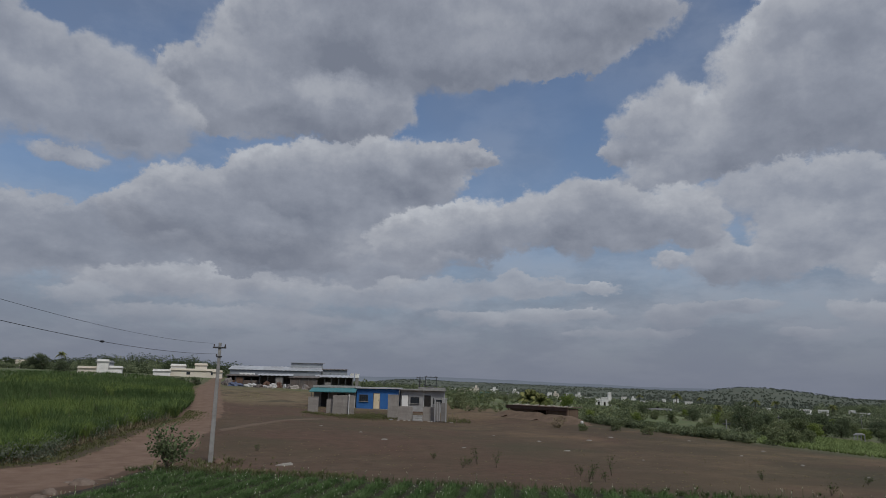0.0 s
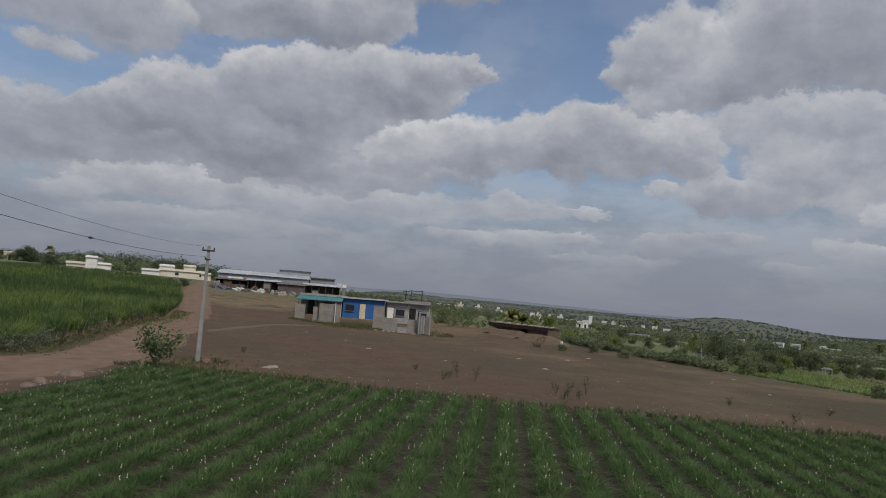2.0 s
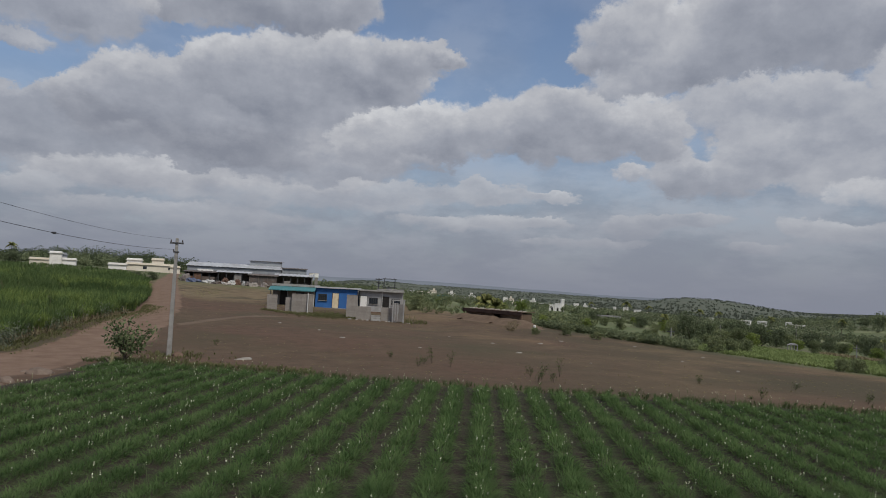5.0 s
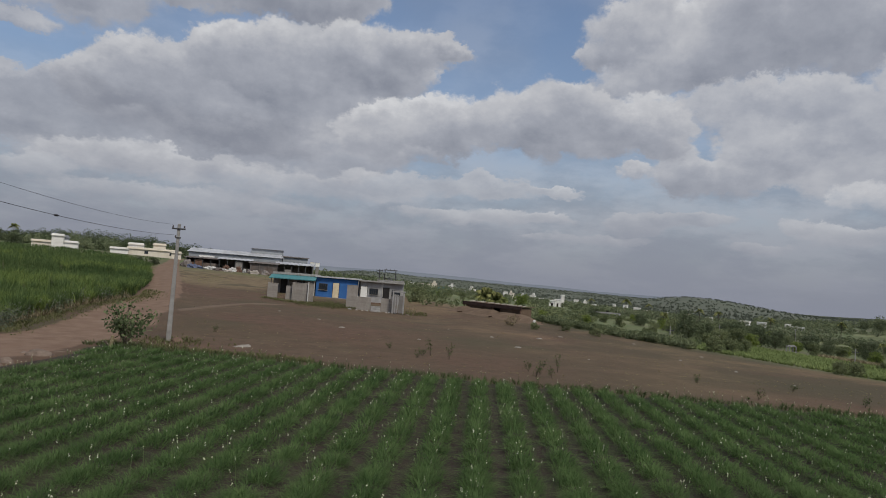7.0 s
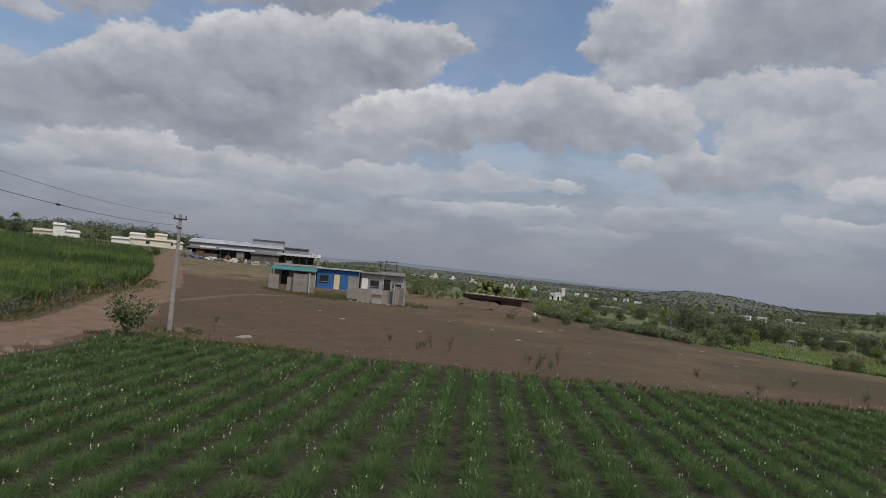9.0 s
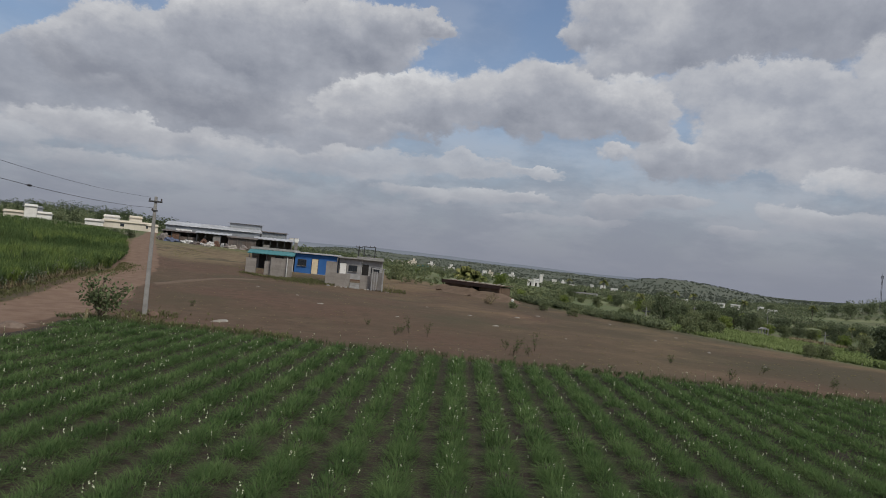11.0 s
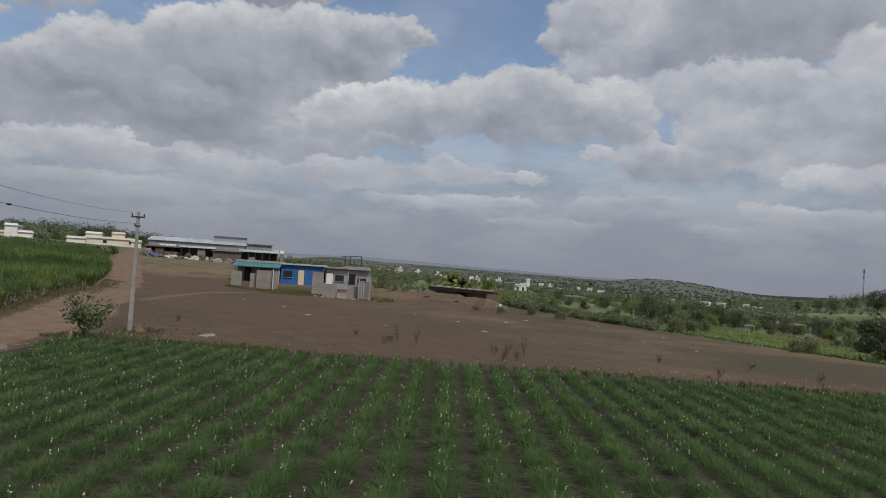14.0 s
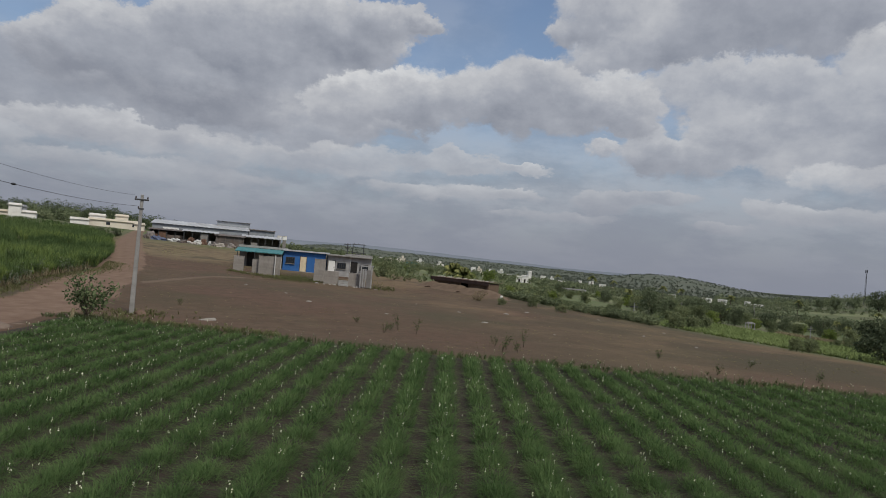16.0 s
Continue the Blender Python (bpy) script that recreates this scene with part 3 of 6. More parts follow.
for k in range(-19, 26):
    o = 0.72 + 0.565 + 1.13 * k
    reach = row_reach(o)
    if reach is None:
        continue
    lo, hi_ = reach
    cut = min(max(17.0, lo), hi_)
    sets = []
    if cut - lo > 0.4:
        sets.append(mound_row(o, lo, cut, 760, 0.010))
    if hi_ - cut > 0.4:
        sets.append(mound_row(o, cut, hi_, 380, 0.019))
    row = thing("crop_row", (0, 0, 0), 0, "dense green row of grassy flowering crop plants", "crop row", "crop rows")
    tagged(soup("foliage", *merged(*sets), leaf_crop, row), kind="stuff")
    n = int((hi_ - lo) * 2.0)
    fv = rng.uniform(lo, hi_, n)
    fv += np.array([0.8 * noise.noise((o * 2.1, q * 0.9, 11.0)) for q in fv])
    fv = np.clip(fv, lo, hi_)
    foot = np.column_stack([o + T7 * fv + rng.normal(0, 0.2, n), fv, np.full(n, 0.08)])
    hi = rng.uniform(0.36, 0.68, n)
    top = foot + np.column_stack([rng.normal(0, 0.10, (n, 2)), hi])
    q, f = [], []
    for a, b in zip(foot, top):
        for dx, dy in ((0.005, 0), (0, 0.005)):
            i = len(q)
            q += [a + (-dx, -dy, 0), a + (dx, dy, 0), b + (dx, dy, 0), b + (-dx, -dy, 0)]
            f.append((i, i + 1, i + 2, i + 3))
    tagged(soup("stem_growth", np.array(q), np.array(f), stem, row), kind="stuff")
    tagged(soup("blossom", *leaves(top, 0.016, (0.007, 0.007, 0.026), 6), bud, row, label="small yellowish white flower tips"), kind="stuff")

# clods of turned soil in the furrows
cl = np.column_stack([rng.uniform(-14, 24, 9000), 9 + 24 * rng.random(9000) ** 1.3, np.full(9000, 0.05)])
cl = cl[(cl[:, 1] < 32.6 - 0.2 * cl[:, 0]) & (np.abs(np.mod(cl[:, 0] - T7 * cl[:, 1] - 0.72, 1.13) / 1.13 - 0.5) > 0.22)]
r_ = rng.uniform(0.012, 0.045, len(cl))[:, None]
spin = rng.uniform(0, 6.28, len(cl))
fan = [np.column_stack([np.cos(spin + k * 2.094), np.sin(spin + k * 2.094), np.full(len(cl), -0.6)]) for k in range(3)]
peak = np.column_stack([rng.normal(0, 0.3, (len(cl), 2)), np.full(len(cl), 0.9)])
cv = np.stack([cl + r_ * d for d in fan + [peak]], 1).reshape(-1, 3)
ci = np.arange(len(cl))[:, None] * 4
clods = soup("soil_clods", cv, np.concatenate([ci + np.array(t) for t in ((0, 1, 3), (1, 2, 3), (2, 0, 3))]), tilth)
tagged(clods, "small clods of turned soil in the furrows", "soil", kind="stuff")

# low grass and seedlings in the furrows and along the plot's far edge
edge_xy = np.column_stack([rng.uniform(-16, 30, 900), np.zeros(900)])
edge_xy[:, 1] = 33.4 - 0.2 * edge_xy[:, 0] + rng.normal(0, 0.35, 900)
verge = soup("field_edge_grass", *blades(on_land(edge_xy), 0.32, 0.02, 0.8, 10), leaf_weed)
tagged(verge, "rough green weeds along the crop plot edge", "grass", kind="stuff")

# ---- dirt road ----
dirt = ground_surface("dirt_road", [(0.30, (0.140, 0.088, 0.061)), (0.50, (0.178, 0.118, 0.083)), (0.72, (0.216, 0.150, 0.109))])


def set_track(ob, values):
    """How far each point of a track is worn to bare dirt."""
    at = ob.data.attributes.new("track", "FLOAT", "POINT")
    at.data.foreach_set("value", np.asarray(values, np.float32))


left_side = [(-40, 8), (-29, 26), (-21.8, 35.7), (-20.6, 38.9), (-21.6, 47), (-22.4, 52.5), (-23.6, 62), (-28.3, 80), (-37.2, 105), (-46.8, 136), (-60.4, 184), (-75, 240)]
right_side = [(-31, 2), (-20, 20), (-16.0, 29.5), (-15.6, 35), (-15.4, 40), (-16.0, 46.3), (-18.2, 56), (-22.6, 74), (-31, 100), (-43, 137), (-58.2, 186), (-73, 241)]


def along(pts, n):
    p = np.array(pts, float)
    s = np.concatenate([[0], np.cumsum(np.hypot(*np.diff(p, axis=0).T))])
    s /= s[-1]
    u = np.linspace(0, 1, n)
    return np.column_stack([np.interp(u, s, p[:, 0]), np.interp(u, s, p[:, 1])])


rows_n, cols_n = 180, 22
la, ra = along(left_side, rows_n), along(right_side, rows_n)
rv, rf, worn_road = [], [], []
for i in range(rows_n):
    wob = [0.4 * noise.noise((i * 0.35, k, 0)) + 0.45 * noise.noise((i * 1.7, k, 3)) for k in (0, 9)]
    for j in range(cols_n):
        t = -0.22 + 1.44 * j / (cols_n - 1)
        worn_road.append(smooth(-0.14, 0.14, t) * (1 - smooth(0.86, 1.14, t)) - 0.12 * math.exp(-((t - 0.5) / 0.09) ** 2))
        x, y = la[i] * (1 - t) + ra[i] * t
        x += wob[0] * (1 - t) + wob[1] * t
        rut = -0.035 * (math.exp(-((t - 0.32) / 0.07) ** 2) + math.exp(-((t - 0.68) / 0.07) ** 2))
        rv.append((x, y, land(x, y) + (0.06 if 0 < j < cols_n - 1 else -0.08) + rut + 0.015 * noise.noise((x, y, 1))))
for i in range(rows_n - 1):
    for j in range(cols_n - 1):
        a = i * cols_n + j
        rf.append((a, a + 1, a + cols_n + 1, a + cols_n))
road = soup("road", rv, rf, dirt, smooth_faces=True)
set_track(road, worn_road)
tagged(road, "rutted reddish dirt road beside the cane field", "road", kind="structure")

# ---- sugarcane ----
edge_line = np.array([(-46, 22), (-30, 30), (-23.6, 36.0), (-22.6, 39), (-23.8, 44), (-24.4, 53), (-24.6, 66), (-30.6, 87), (-39.5, 110), (-49, 139), (-62.5, 187)])


def cane_edge(y):
    return float(np.interp(y, edge_line[:, 1], edge_line[:, 0]))


spots, far_spots = [], []
while len(spots) < 4600:
    y = 28 + 112 * rng.random() ** 1.3
    x = cane_edge(y) - 34 * rng.random() ** 1.6
    if math.degrees(math.atan2(x, y)) > -44:
        spots.append((x, y))
while len(far_spots) < 2000:
    y = rng.uniform(90, 186)
    x = cane_edge(y) - 75 * rng.random()
    if math.degrees(math.atan2(x, y)) > -42:
        far_spots.append((x, y))
spots, far_spots = np.array(spots), np.array(far_spots)


CANE_TOP = ((-44, 0.55), (-34, 0.62), (-28, 0.78), (-24, 0.72), (-21, 0.50), (-19.5, 0.1))


def cane_height(xy):
    """Uneven stand, lower towards the road and on the rise at the back."""
    out = []
    for x, y in xy:
        h = 1.75 + 0.6 * noise.noise((x * 0.07, y * 0.07, 0.0)) + 0.5 * noise.noise((x * 0.35, y * 0.35, 5)) + 0.35 * noise.noise((x * 1.1, y * 1.1, 2))
        az, d = math.degrees(math.atan2(x, y)), math.hypot(x, y)
        lim = float(np.interp(az, [p[0] for p in CANE_TOP], [p[1] for p in CANE_TOP])) - 0.12 + 0.10 * noise.noise((x * 0.15, y * 0.15, 8))
        out.append(max(min(h, 4.5 + d * math.tan(radians(lim)) - land(x, y)), 0.5))
    return np.array(out)


rim = np.array([min((cane_edge(y) - x) / 5.0, 1.0) for x, y in spots])
h1, h2 = cane_height(spots), cane_height(far_spots)
h1 = h1 * (0.80 + 0.20 * rim)
b1 = on_land(spots)
up = b1.copy()
up[:, 2] += h1 * 0.28
up[:, :2] += rng.normal(0, 0.18, (len(up), 2))
top_ = b1.copy()
top_[:, 2] += h1 * 0.46
top_[:, :2] += rng.normal(0, 0.25, (len(up), 2))
b2 = on_land(far_spots)
b2[:, 2] += h2 * 0.35
cane = thing("sugarcane_field", (0, 0, 0), 0, "tall dense green sugarcane standing beside the dirt road", "sugarcane", kind="stuff")
# darker copy of the cane leaf, with shade put into its colour
leaf_cane_shaded = material("shaded_cane_leaf", [(0.072, 0.112, 0.042), (0.108, 0.160, 0.060), (0.158, 0.212, 0.084)], 0.12, 0.7, island=0.4, spec=0.12, glow_through=0.5)
# sunlit and shaded parts of the stand, split by noise and distance
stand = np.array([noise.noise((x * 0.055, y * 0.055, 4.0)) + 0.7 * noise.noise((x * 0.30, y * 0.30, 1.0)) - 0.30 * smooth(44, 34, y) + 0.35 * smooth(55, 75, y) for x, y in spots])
for name, pick, mat in (("foliage", stand < 0.12, leaf_cane), ("shaded_foliage", stand >= 0.12, leaf_cane_shaded)):
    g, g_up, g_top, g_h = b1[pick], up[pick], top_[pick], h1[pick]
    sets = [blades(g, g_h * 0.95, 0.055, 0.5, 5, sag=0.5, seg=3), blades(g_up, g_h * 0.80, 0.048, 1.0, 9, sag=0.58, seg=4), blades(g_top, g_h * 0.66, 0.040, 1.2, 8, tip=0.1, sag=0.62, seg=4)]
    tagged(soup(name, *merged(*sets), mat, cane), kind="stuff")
tagged(soup("far_foliage", *blades(b2, h2 * 0.66, 0.11, 1.0, 10, seg=3), leaf_cane_shaded, cane), kind="stuff")
fringe = []
for y in np.linspace(31, 64, 420):
    x = cane_edge(y)
    fringe.append((x + rng.uniform(-0.5, 0.5), y + rng.normal(0, 0.1)))
fr = on_land(fringe)
tagged(soup("dry_foliage", *blades(fr, 0.95, 0.035, 1.0, 6, sag=1.0, seg=4), leaf_dry, cane, label="dry drooping brown cane leaves"), kind="stuff")

# ---- building materials ----
concrete = material("concrete", [(0.21, 0.20, 0.187), (0.28, 0.27, 0.255), (0.34, 0.33, 0.31)], 2.5, 0.9, bump=0.3, patch=0.5, patch_col=(0.20, 0.19, 0.175), patch_scale=0.7, each=0.2)
grey_wall = material("grey_plaster", [(0.165, 0.152, 0.140), (0.21, 0.196, 0.182), (0.255, 0.240, 0.225)], 1.5, 0.9, bump=0.25, patch=0.55, patch_col=(0.125, 0.112, 0.100), patch_scale=0.8, each=0.3)
pale_wall = material("pale_plaster", [(0.26, 0.252, 0.245), (0.325, 0.316, 0.308), (0.38, 0.372, 0.362)], 1.2, 0.9, bump=0.2, patch=0.5, patch_col=(0.20, 0.19, 0.178), patch_scale=0.7)
blue_wall = material("blue_paint", [(0.022, 0.092, 0.265), (0.030, 0.115, 0.320), (0.040, 0.138, 0.360)], 1.4, 0.7, bump=0.15, patch=0.4, patch_col=(0.045, 0.12, 0.30), patch_scale=0.6)
white_wall = material("white_wash", [(0.62, 0.60, 0.56), (0.74, 0.72, 0.68), (0.80, 0.79, 0.76)], 0.8, 0.85, patch=0.45, patch_col=(0.55, 0.51, 0.45), patch_scale=0.35, each=0.25)
cream_wall = material("cream_wash", [(0.55, 0.49, 0.40), (0.66, 0.60, 0.50), (0.72, 0.66, 0.57)], 0.8, 0.85, patch=0.4, patch_col=(0.46, 0.40, 0.33), patch_scale=0.4)
cream_door = material("cream_door", [(0.55, 0.45, 0.30), (0.66, 0.55, 0.38)], 3.0, 0.6)
teal_sheet = material("teal_sheet", [(0.040, 0.150, 0.165), (0.052, 0.185, 0.200), (0.075, 0.22, 0.23)], 1.3, 0.5, patch=0.35, patch_col=(0.13, 0.24, 0.24), patch_scale=0.9)
# near-black colour stands in for the shade inside doorways
doorway_shade = material("painted_doorway_shade", [(0.018, 0.016, 0.015), (0.03, 0.027, 0.025)], 2.0, 0.95)
glass = material("window_glass", [(0.018, 0.022, 0.028), (0.03, 0.035, 0.04)], 1.0, 0.15, spec=0.5)
frame_dark = material("dark_frame", [(0.045, 0.04, 0.038), (0.07, 0.065, 0.06)], 4.0, 0.6)
pipe_white = material("pale_pipe", [(0.46, 0.45, 0.42), (0.58, 0.57, 0.54)], 5.0, 0.5)
zinc = material("zinc_sheet", [(0.42, 0.43, 0.44), (0.52, 0.53, 0.54), (0.62, 0.63, 0.635)], 0.5, 0.45, metal=0.25, patch=0.45, patch_col=(0.27, 0.245, 0.225), patch_scale=0.22, stretch=(1, 0.25, 1))
zinc_wall = material("grey_cladding", [(0.25, 0.265, 0.285), (0.32, 0.335, 0.355)], 0.5, 0.55, metal=0.15, patch=0.4, patch_col=(0.20, 0.195, 0.19), patch_scale=0.3)
old_sheet = material("weathered_sheet", [(0.09, 0.08, 0.075), (0.15, 0.13, 0.12), (0.22, 0.20, 0.185)], 0.7, 0.8, patch=0.5, patch_col=(0.13, 0.075, 0.05), patch_scale=0.5, each=0.4)
rust = material("rusty_sheet", [(0.080, 0.044, 0.032), (0.125, 0.070, 0.048), (0.185, 0.115, 0.080)], 1.5, 0.8, patch=0.4, patch_col=(0.06, 0.045, 0.04), patch_scale=0.9)
earth_red = material("red_earth", [(0.10, 0.062, 0.044), (0.135, 0.088, 0.064), (0.175, 0.120, 0.088)], 1.0, 0.95, bump=0.8, bump_scale=3.0)
stone = material("stone", [(0.22, 0.19, 0.165), (0.31, 0.275, 0.24), (0.38, 0.345, 0.31)], 2.5, 0.9, bump=0.6, bump_scale=5, each=0.3)
slab_stone = material("pale_slab", [(0.22, 0.20, 0.172), (0.30, 0.275, 0.245)], 3.0, 0.85, bump=0.3)
metal_dark = material("dark_metal", [(0.06, 0.06, 0.062), (0.10, 0.10, 0.10)], 4.0, 0.5, metal=0.6)
wire_mat = material("wire", [(0.035, 0.035, 0.04), (0.05, 0.05, 0.055)], 4.0, 0.6)
porcelain = material("porcelain", [(0.06, 0.05, 0.048), (0.10, 0.085, 0.08)], 4.0, 0.25)
blue_tarp = material("blue_tarp", [(0.06, 0.075, 0.13), (0.10, 0.115, 0.17)], 2.0, 0.6)
sack = material("white_sack", [(0.42, 0.41, 0.39), (0.56, 0.55, 0.53)], 2.0, 0.8, each=0.3)


def house_window(parent, x, y, z, w, h):
    """A barred window in a front wall: frame, glass, bars."""
    win = part("window", block(x - w / 2 - 0.05, y - 0.07, z - 0.06, x + w / 2 + 0.05, y - 0.02, z + h + 0.05), frame_dark, parent)
    part("pane", block(x - w / 2, y - 0.085, z, x + w / 2, y - 0.072, z + h), glass, win)
    for i in range(1, 4):
        u = x - w / 2 + w * i / 4
        part("bar", block(u - 0.012, y - 0.11, z, u + 0.012, y - 0.088, z + h, bevel=0.003), frame_dark, win)
    part("sill", block(x - w / 2 - 0.1, y - 0.16, z - 0.12, x + w / 2 + 0.1, y - 0.02, z - 0.062), concrete, win)
    return win


def house_door(parent, x, y, z, w, h, leaf, label=""):
    d = part("door", block(x - w / 2 - 0.06, y - 0.06, z, x + w / 2 + 0.06, y - 0.015, z + h + 0.06), frame_dark, parent)
    part("door_leaf", block(x - w / 2, y - 0.10, z + 0.02, x + w / 2, y - 0.062, z + h), leaf, d, label)
    part("handle", block(x + w / 2 - 0.12, y - 0.13, z + 1.0, x + w / 2 - 0.09, y - 0.102, z + 1.12, bevel=0.004), metal_dark, d)
    return d


def shell(w, d, h, t=0.2, holes=()):
    """Four walls as one open box; its front lies at y = 0."""
    bm = bmesh.new()
    box(bm, 0, 0, 0, w, t, h, 0.015)
    box(bm, 0, d - t, 0, w, d, h, 0.015)
    box(bm, 0, t, 0, t, d - t, h)
    box(bm, w - t, t, 0, w, d - t, h)
    return bm


HZ = land(-8, 92) - 0.1
# the three small row houses
teal_house = thing("teal_house", (-16.6, 92.4, HZ), 1.0, "small grey house with a teal sheet awning", "house", "row of small houses")
part("wall", shell(5.5, 5.0, 2.75), grey_wall, teal_house)
part("roof", block(-0.15, -0.25, 2.75, 5.65, 5.2, 3.04), concrete, teal_house)
part("plinth", block(-0.05, -0.35, -0.3, 5.55, 0.0, 0.22), concrete, teal_house)
bm = bmesh.new()
for i in range(26):
    x0, x1 = -0.25 + 5.95 * i / 26, -0.25 + 5.95 * (i + 1) / 26
    hi = 0.035 if i % 2 else 0.0
    q = [bm.verts.new(p) for p in ((x0, -0.27, 2.70 + hi), (x1, -0.27, 2.70 + hi), (x1, -2.1, 2.26 + hi), (x0, -2.1, 2.26 + hi), (x0, -0.27, 2.67 + hi), (x1, -0.27, 2.67 + hi), (x1, -2.1, 2.16 + hi), (x0, -2.1, 2.16 + hi))]
    for f in ((3, 2, 1, 0), (4, 5, 6, 7), (7, 6, 2, 3), (4, 7, 3, 0), (2, 6, 5, 1), (1, 5, 4, 0)):
        bm.faces.new([q[k] for k in f])
part("awning", bm, teal_sheet, teal_house, "teal corrugated sheet awning")
for x in (0.05, 2.2, 5.35):
    part("post", rod(bmesh.new(), (x, -1.95, -0.35), (x, -1.95, 2.24), 0.05), metal_dark, teal_house)
# solid dark leaf painted as the shade of an open door
house_door(teal_house, 1.5, 0, 0.22, 0.95, 1.95, doorway_shade, "near-black panel standing for a shaded open doorway")
house_window(teal_house, 3.6, 0, 1.05, 1.0, 0.9)
part("pipe", rod(bmesh.new(), (5.42, -0.12, 0), (5.42, -0.12, 2.7), 0.05), pipe_white, teal_house)

blue_house = thing("blue_house", (-10.95, 92.2, HZ), 0.0, "small bright blue house with a cream door", "house", "row of small houses")
part("wall", shell(5.65, 5.0, 2.72), blue_wall, blue_house)
part("roof", block(-0.12, -0.4, 2.72, 5.75, 5.2, 2.9), zinc, blue_house, "pale grey roof slab")
part("plinth", block(-0.02, -0.5, -0.4, 5.62, -0.002, 0.14), concrete, blue_house)
house_window(blue_house, 0.95, 0, 1.15, 1.05, 0.75)
house_door(blue_house, 2.65, 0, 0.14, 0.78, 1.95, cream_door, "cream painted door leaf")
part("pipe", rod(bmesh.new(), (5.6, -0.2, 0), (5.6, -0.2, 2.7), 0.055), pipe_white, blue_house)

grey_house = thing("grey_house", (-5.1, 91.6, HZ - 0.12), -1.0, "pale grey two-bay house with a flat roof", "house", "row of small houses")
part("wall", shell(5.7, 5.2, 2.72), pale_wall, grey_house)
part("roof", block(-0.1, -0.55, 2.72, 2.95, 5.3, 2.9), concrete, grey_house)
part("roof", block(3.05, -0.55, 2.70, 5.85, 5.3, 2.88), concrete, grey_house)
part("parapet", block(2.0, 4.2, 2.9, 5.75, 5.1, 3.12), concrete, grey_house, "low parapet on the roof")
part("plinth", block(-0.05, -0.6, -0.6, 5.75, -0.002, 0.12), concrete, grey_house)
house_door(grey_house, 0.55, 0, 0.12, 0.85, 1.95, white_wall, "white door leaf")
house_window(grey_house, 1.85, 0, 1.12, 1.05, 0.72)
# again a dark leaf in place of a shaded opening
house_door(grey_house, 3.45, 0, 0.12, 0.85, 1.95, doorway_shade, "near-black panel standing for a shaded open doorway")
house_window(grey_house, 4.8, 0, 1.08, 1.05, 0.72)
part("downpipe", rod(bmesh.new(), (3.0, -0.08, 0), (3.0, -0.08, 2.7), 0.045), pipe_white, grey_house)
part("downpipe", rod(bmesh.new(), (-0.02, -0.1, 0), (-0.02, -0.1, 2.7), 0.05), frame_dark, grey_house)


wall_block = material("wall_block", [(0.205, 0.182, 0.160), (0.265, 0.240, 0.215), (0.320, 0.292, 0.264)], 1.6, 0.92, bump=0.3, patch=0.55, patch_col=(0.165, 0.138, 0.115), patch_scale=0.9, each=0.12)


def yard_wall(x0, x1, y, h, label, t=0.2):
    """A stretch of roughly plastered yard wall with a thin coping."""
    z = min(land(x0, y), land(x1, y))
    w = thing("yard_wall", (x0, y, z - 0.1), 0, label, "wall", "yard walls")
    bm = bmesh.new()
    box(bm, 0, 0, 0, x1 - x0, t, h)
    bmesh.ops.subdivide_edges(bm, edges=list(bm.edges), cuts=7, use_grid_fill=True)
    for v in bm.verts:
        k = Vector((v.co.x + x0, y, v.co.z))
        v.co.y += 0.012 * noise.noise(k * 2.3)
        if v.co.z > h - 0.01:
            v.co.z += 0.05 * noise.noise(k * 1.9)
    part("body", bm, wall_block, w)
    part("coping", block(-0.02, -0.02, h - 0.02, x1 - x0 + 0.02, t + 0.02, h + 0.05, bevel=0.02), wall_block, w)
    return w


yard_wall(-15.75, -14.55, 84.2, 1.85, "bare grey block wall before the teal house")
yard_wall(-13.5, -12.75, 83.9, 1.75, "bare grey block pillar before the teal house")
yard_wall(-12.7, -10.15, 83.4, 2.3, "tall bare grey wall before the teal house")
yard_wall(-6.0, -4.75, 81.2, 2.75, "tall grey block wall between two yards")
yard_wall(-4.7, -3.05, 79.6, 1.6, "low grey block wall before the pale house")
yard_wall(-1.9, -0.35, 79.6, 1.65, "low grey block wall before the pale house")
mast = thing("yard_pipe", (-10.75, 83.15, land(-10.7, 83)), 0, "thin pale pipe standing against the yard wall", "pipe")
part("tube", rod(bmesh.new(), (0, 0, 0), (0, 0, 2.45), 0.06), pipe_white, mast)
steps = thing("yard_steps", (-3.02, 79.0, land(-2.5, 79.2) - 0.05), 0, "rough concrete steps between the yard walls", "steps")
for i in range(3):
    part("step", block(0, 0.3 * i, 0, 1.1, 1.0, 0.22 * (i + 1), bevel=0.02), concrete, steps)
part("threshold", block(0.02, 0.62, 0.9, 1.08, 0.8, 1.05), earth_red, steps)

gate = thing("yard_gate", (-0.62, 78.8, land(0, 79)), -12, "pale metal gate with tall posts standing ajar", "gate")
part("post", block(0, 0, 0, 0.14, 0.14, 2.45), pale_wall, gate)
part("post", block(1.25, 0, 0, 1.39, 0.14, 2.45), pale_wall, gate)
part("lintel", block(-0.05, -0.02, 2.45, 1.44, 0.16, 2.6), pale_wall, gate)
for i in range(4):
    part("board", block(0.18 + 0.13 * i, 0.02, 0.12, 0.29 + 0.13 * i, 0.06, 2.2, bevel=0.008), pale_wall if i % 2 else grey_wall, gate)
part("panel", block(0.74, 0.05, 0.1, 1.22, 0.09, 2.1), grey_wall, gate)
fence = thing("yard_fence", (0.85, 79.3, land(1, 79.6)), 0, "short leaning timber fence beside the gate", "fence")
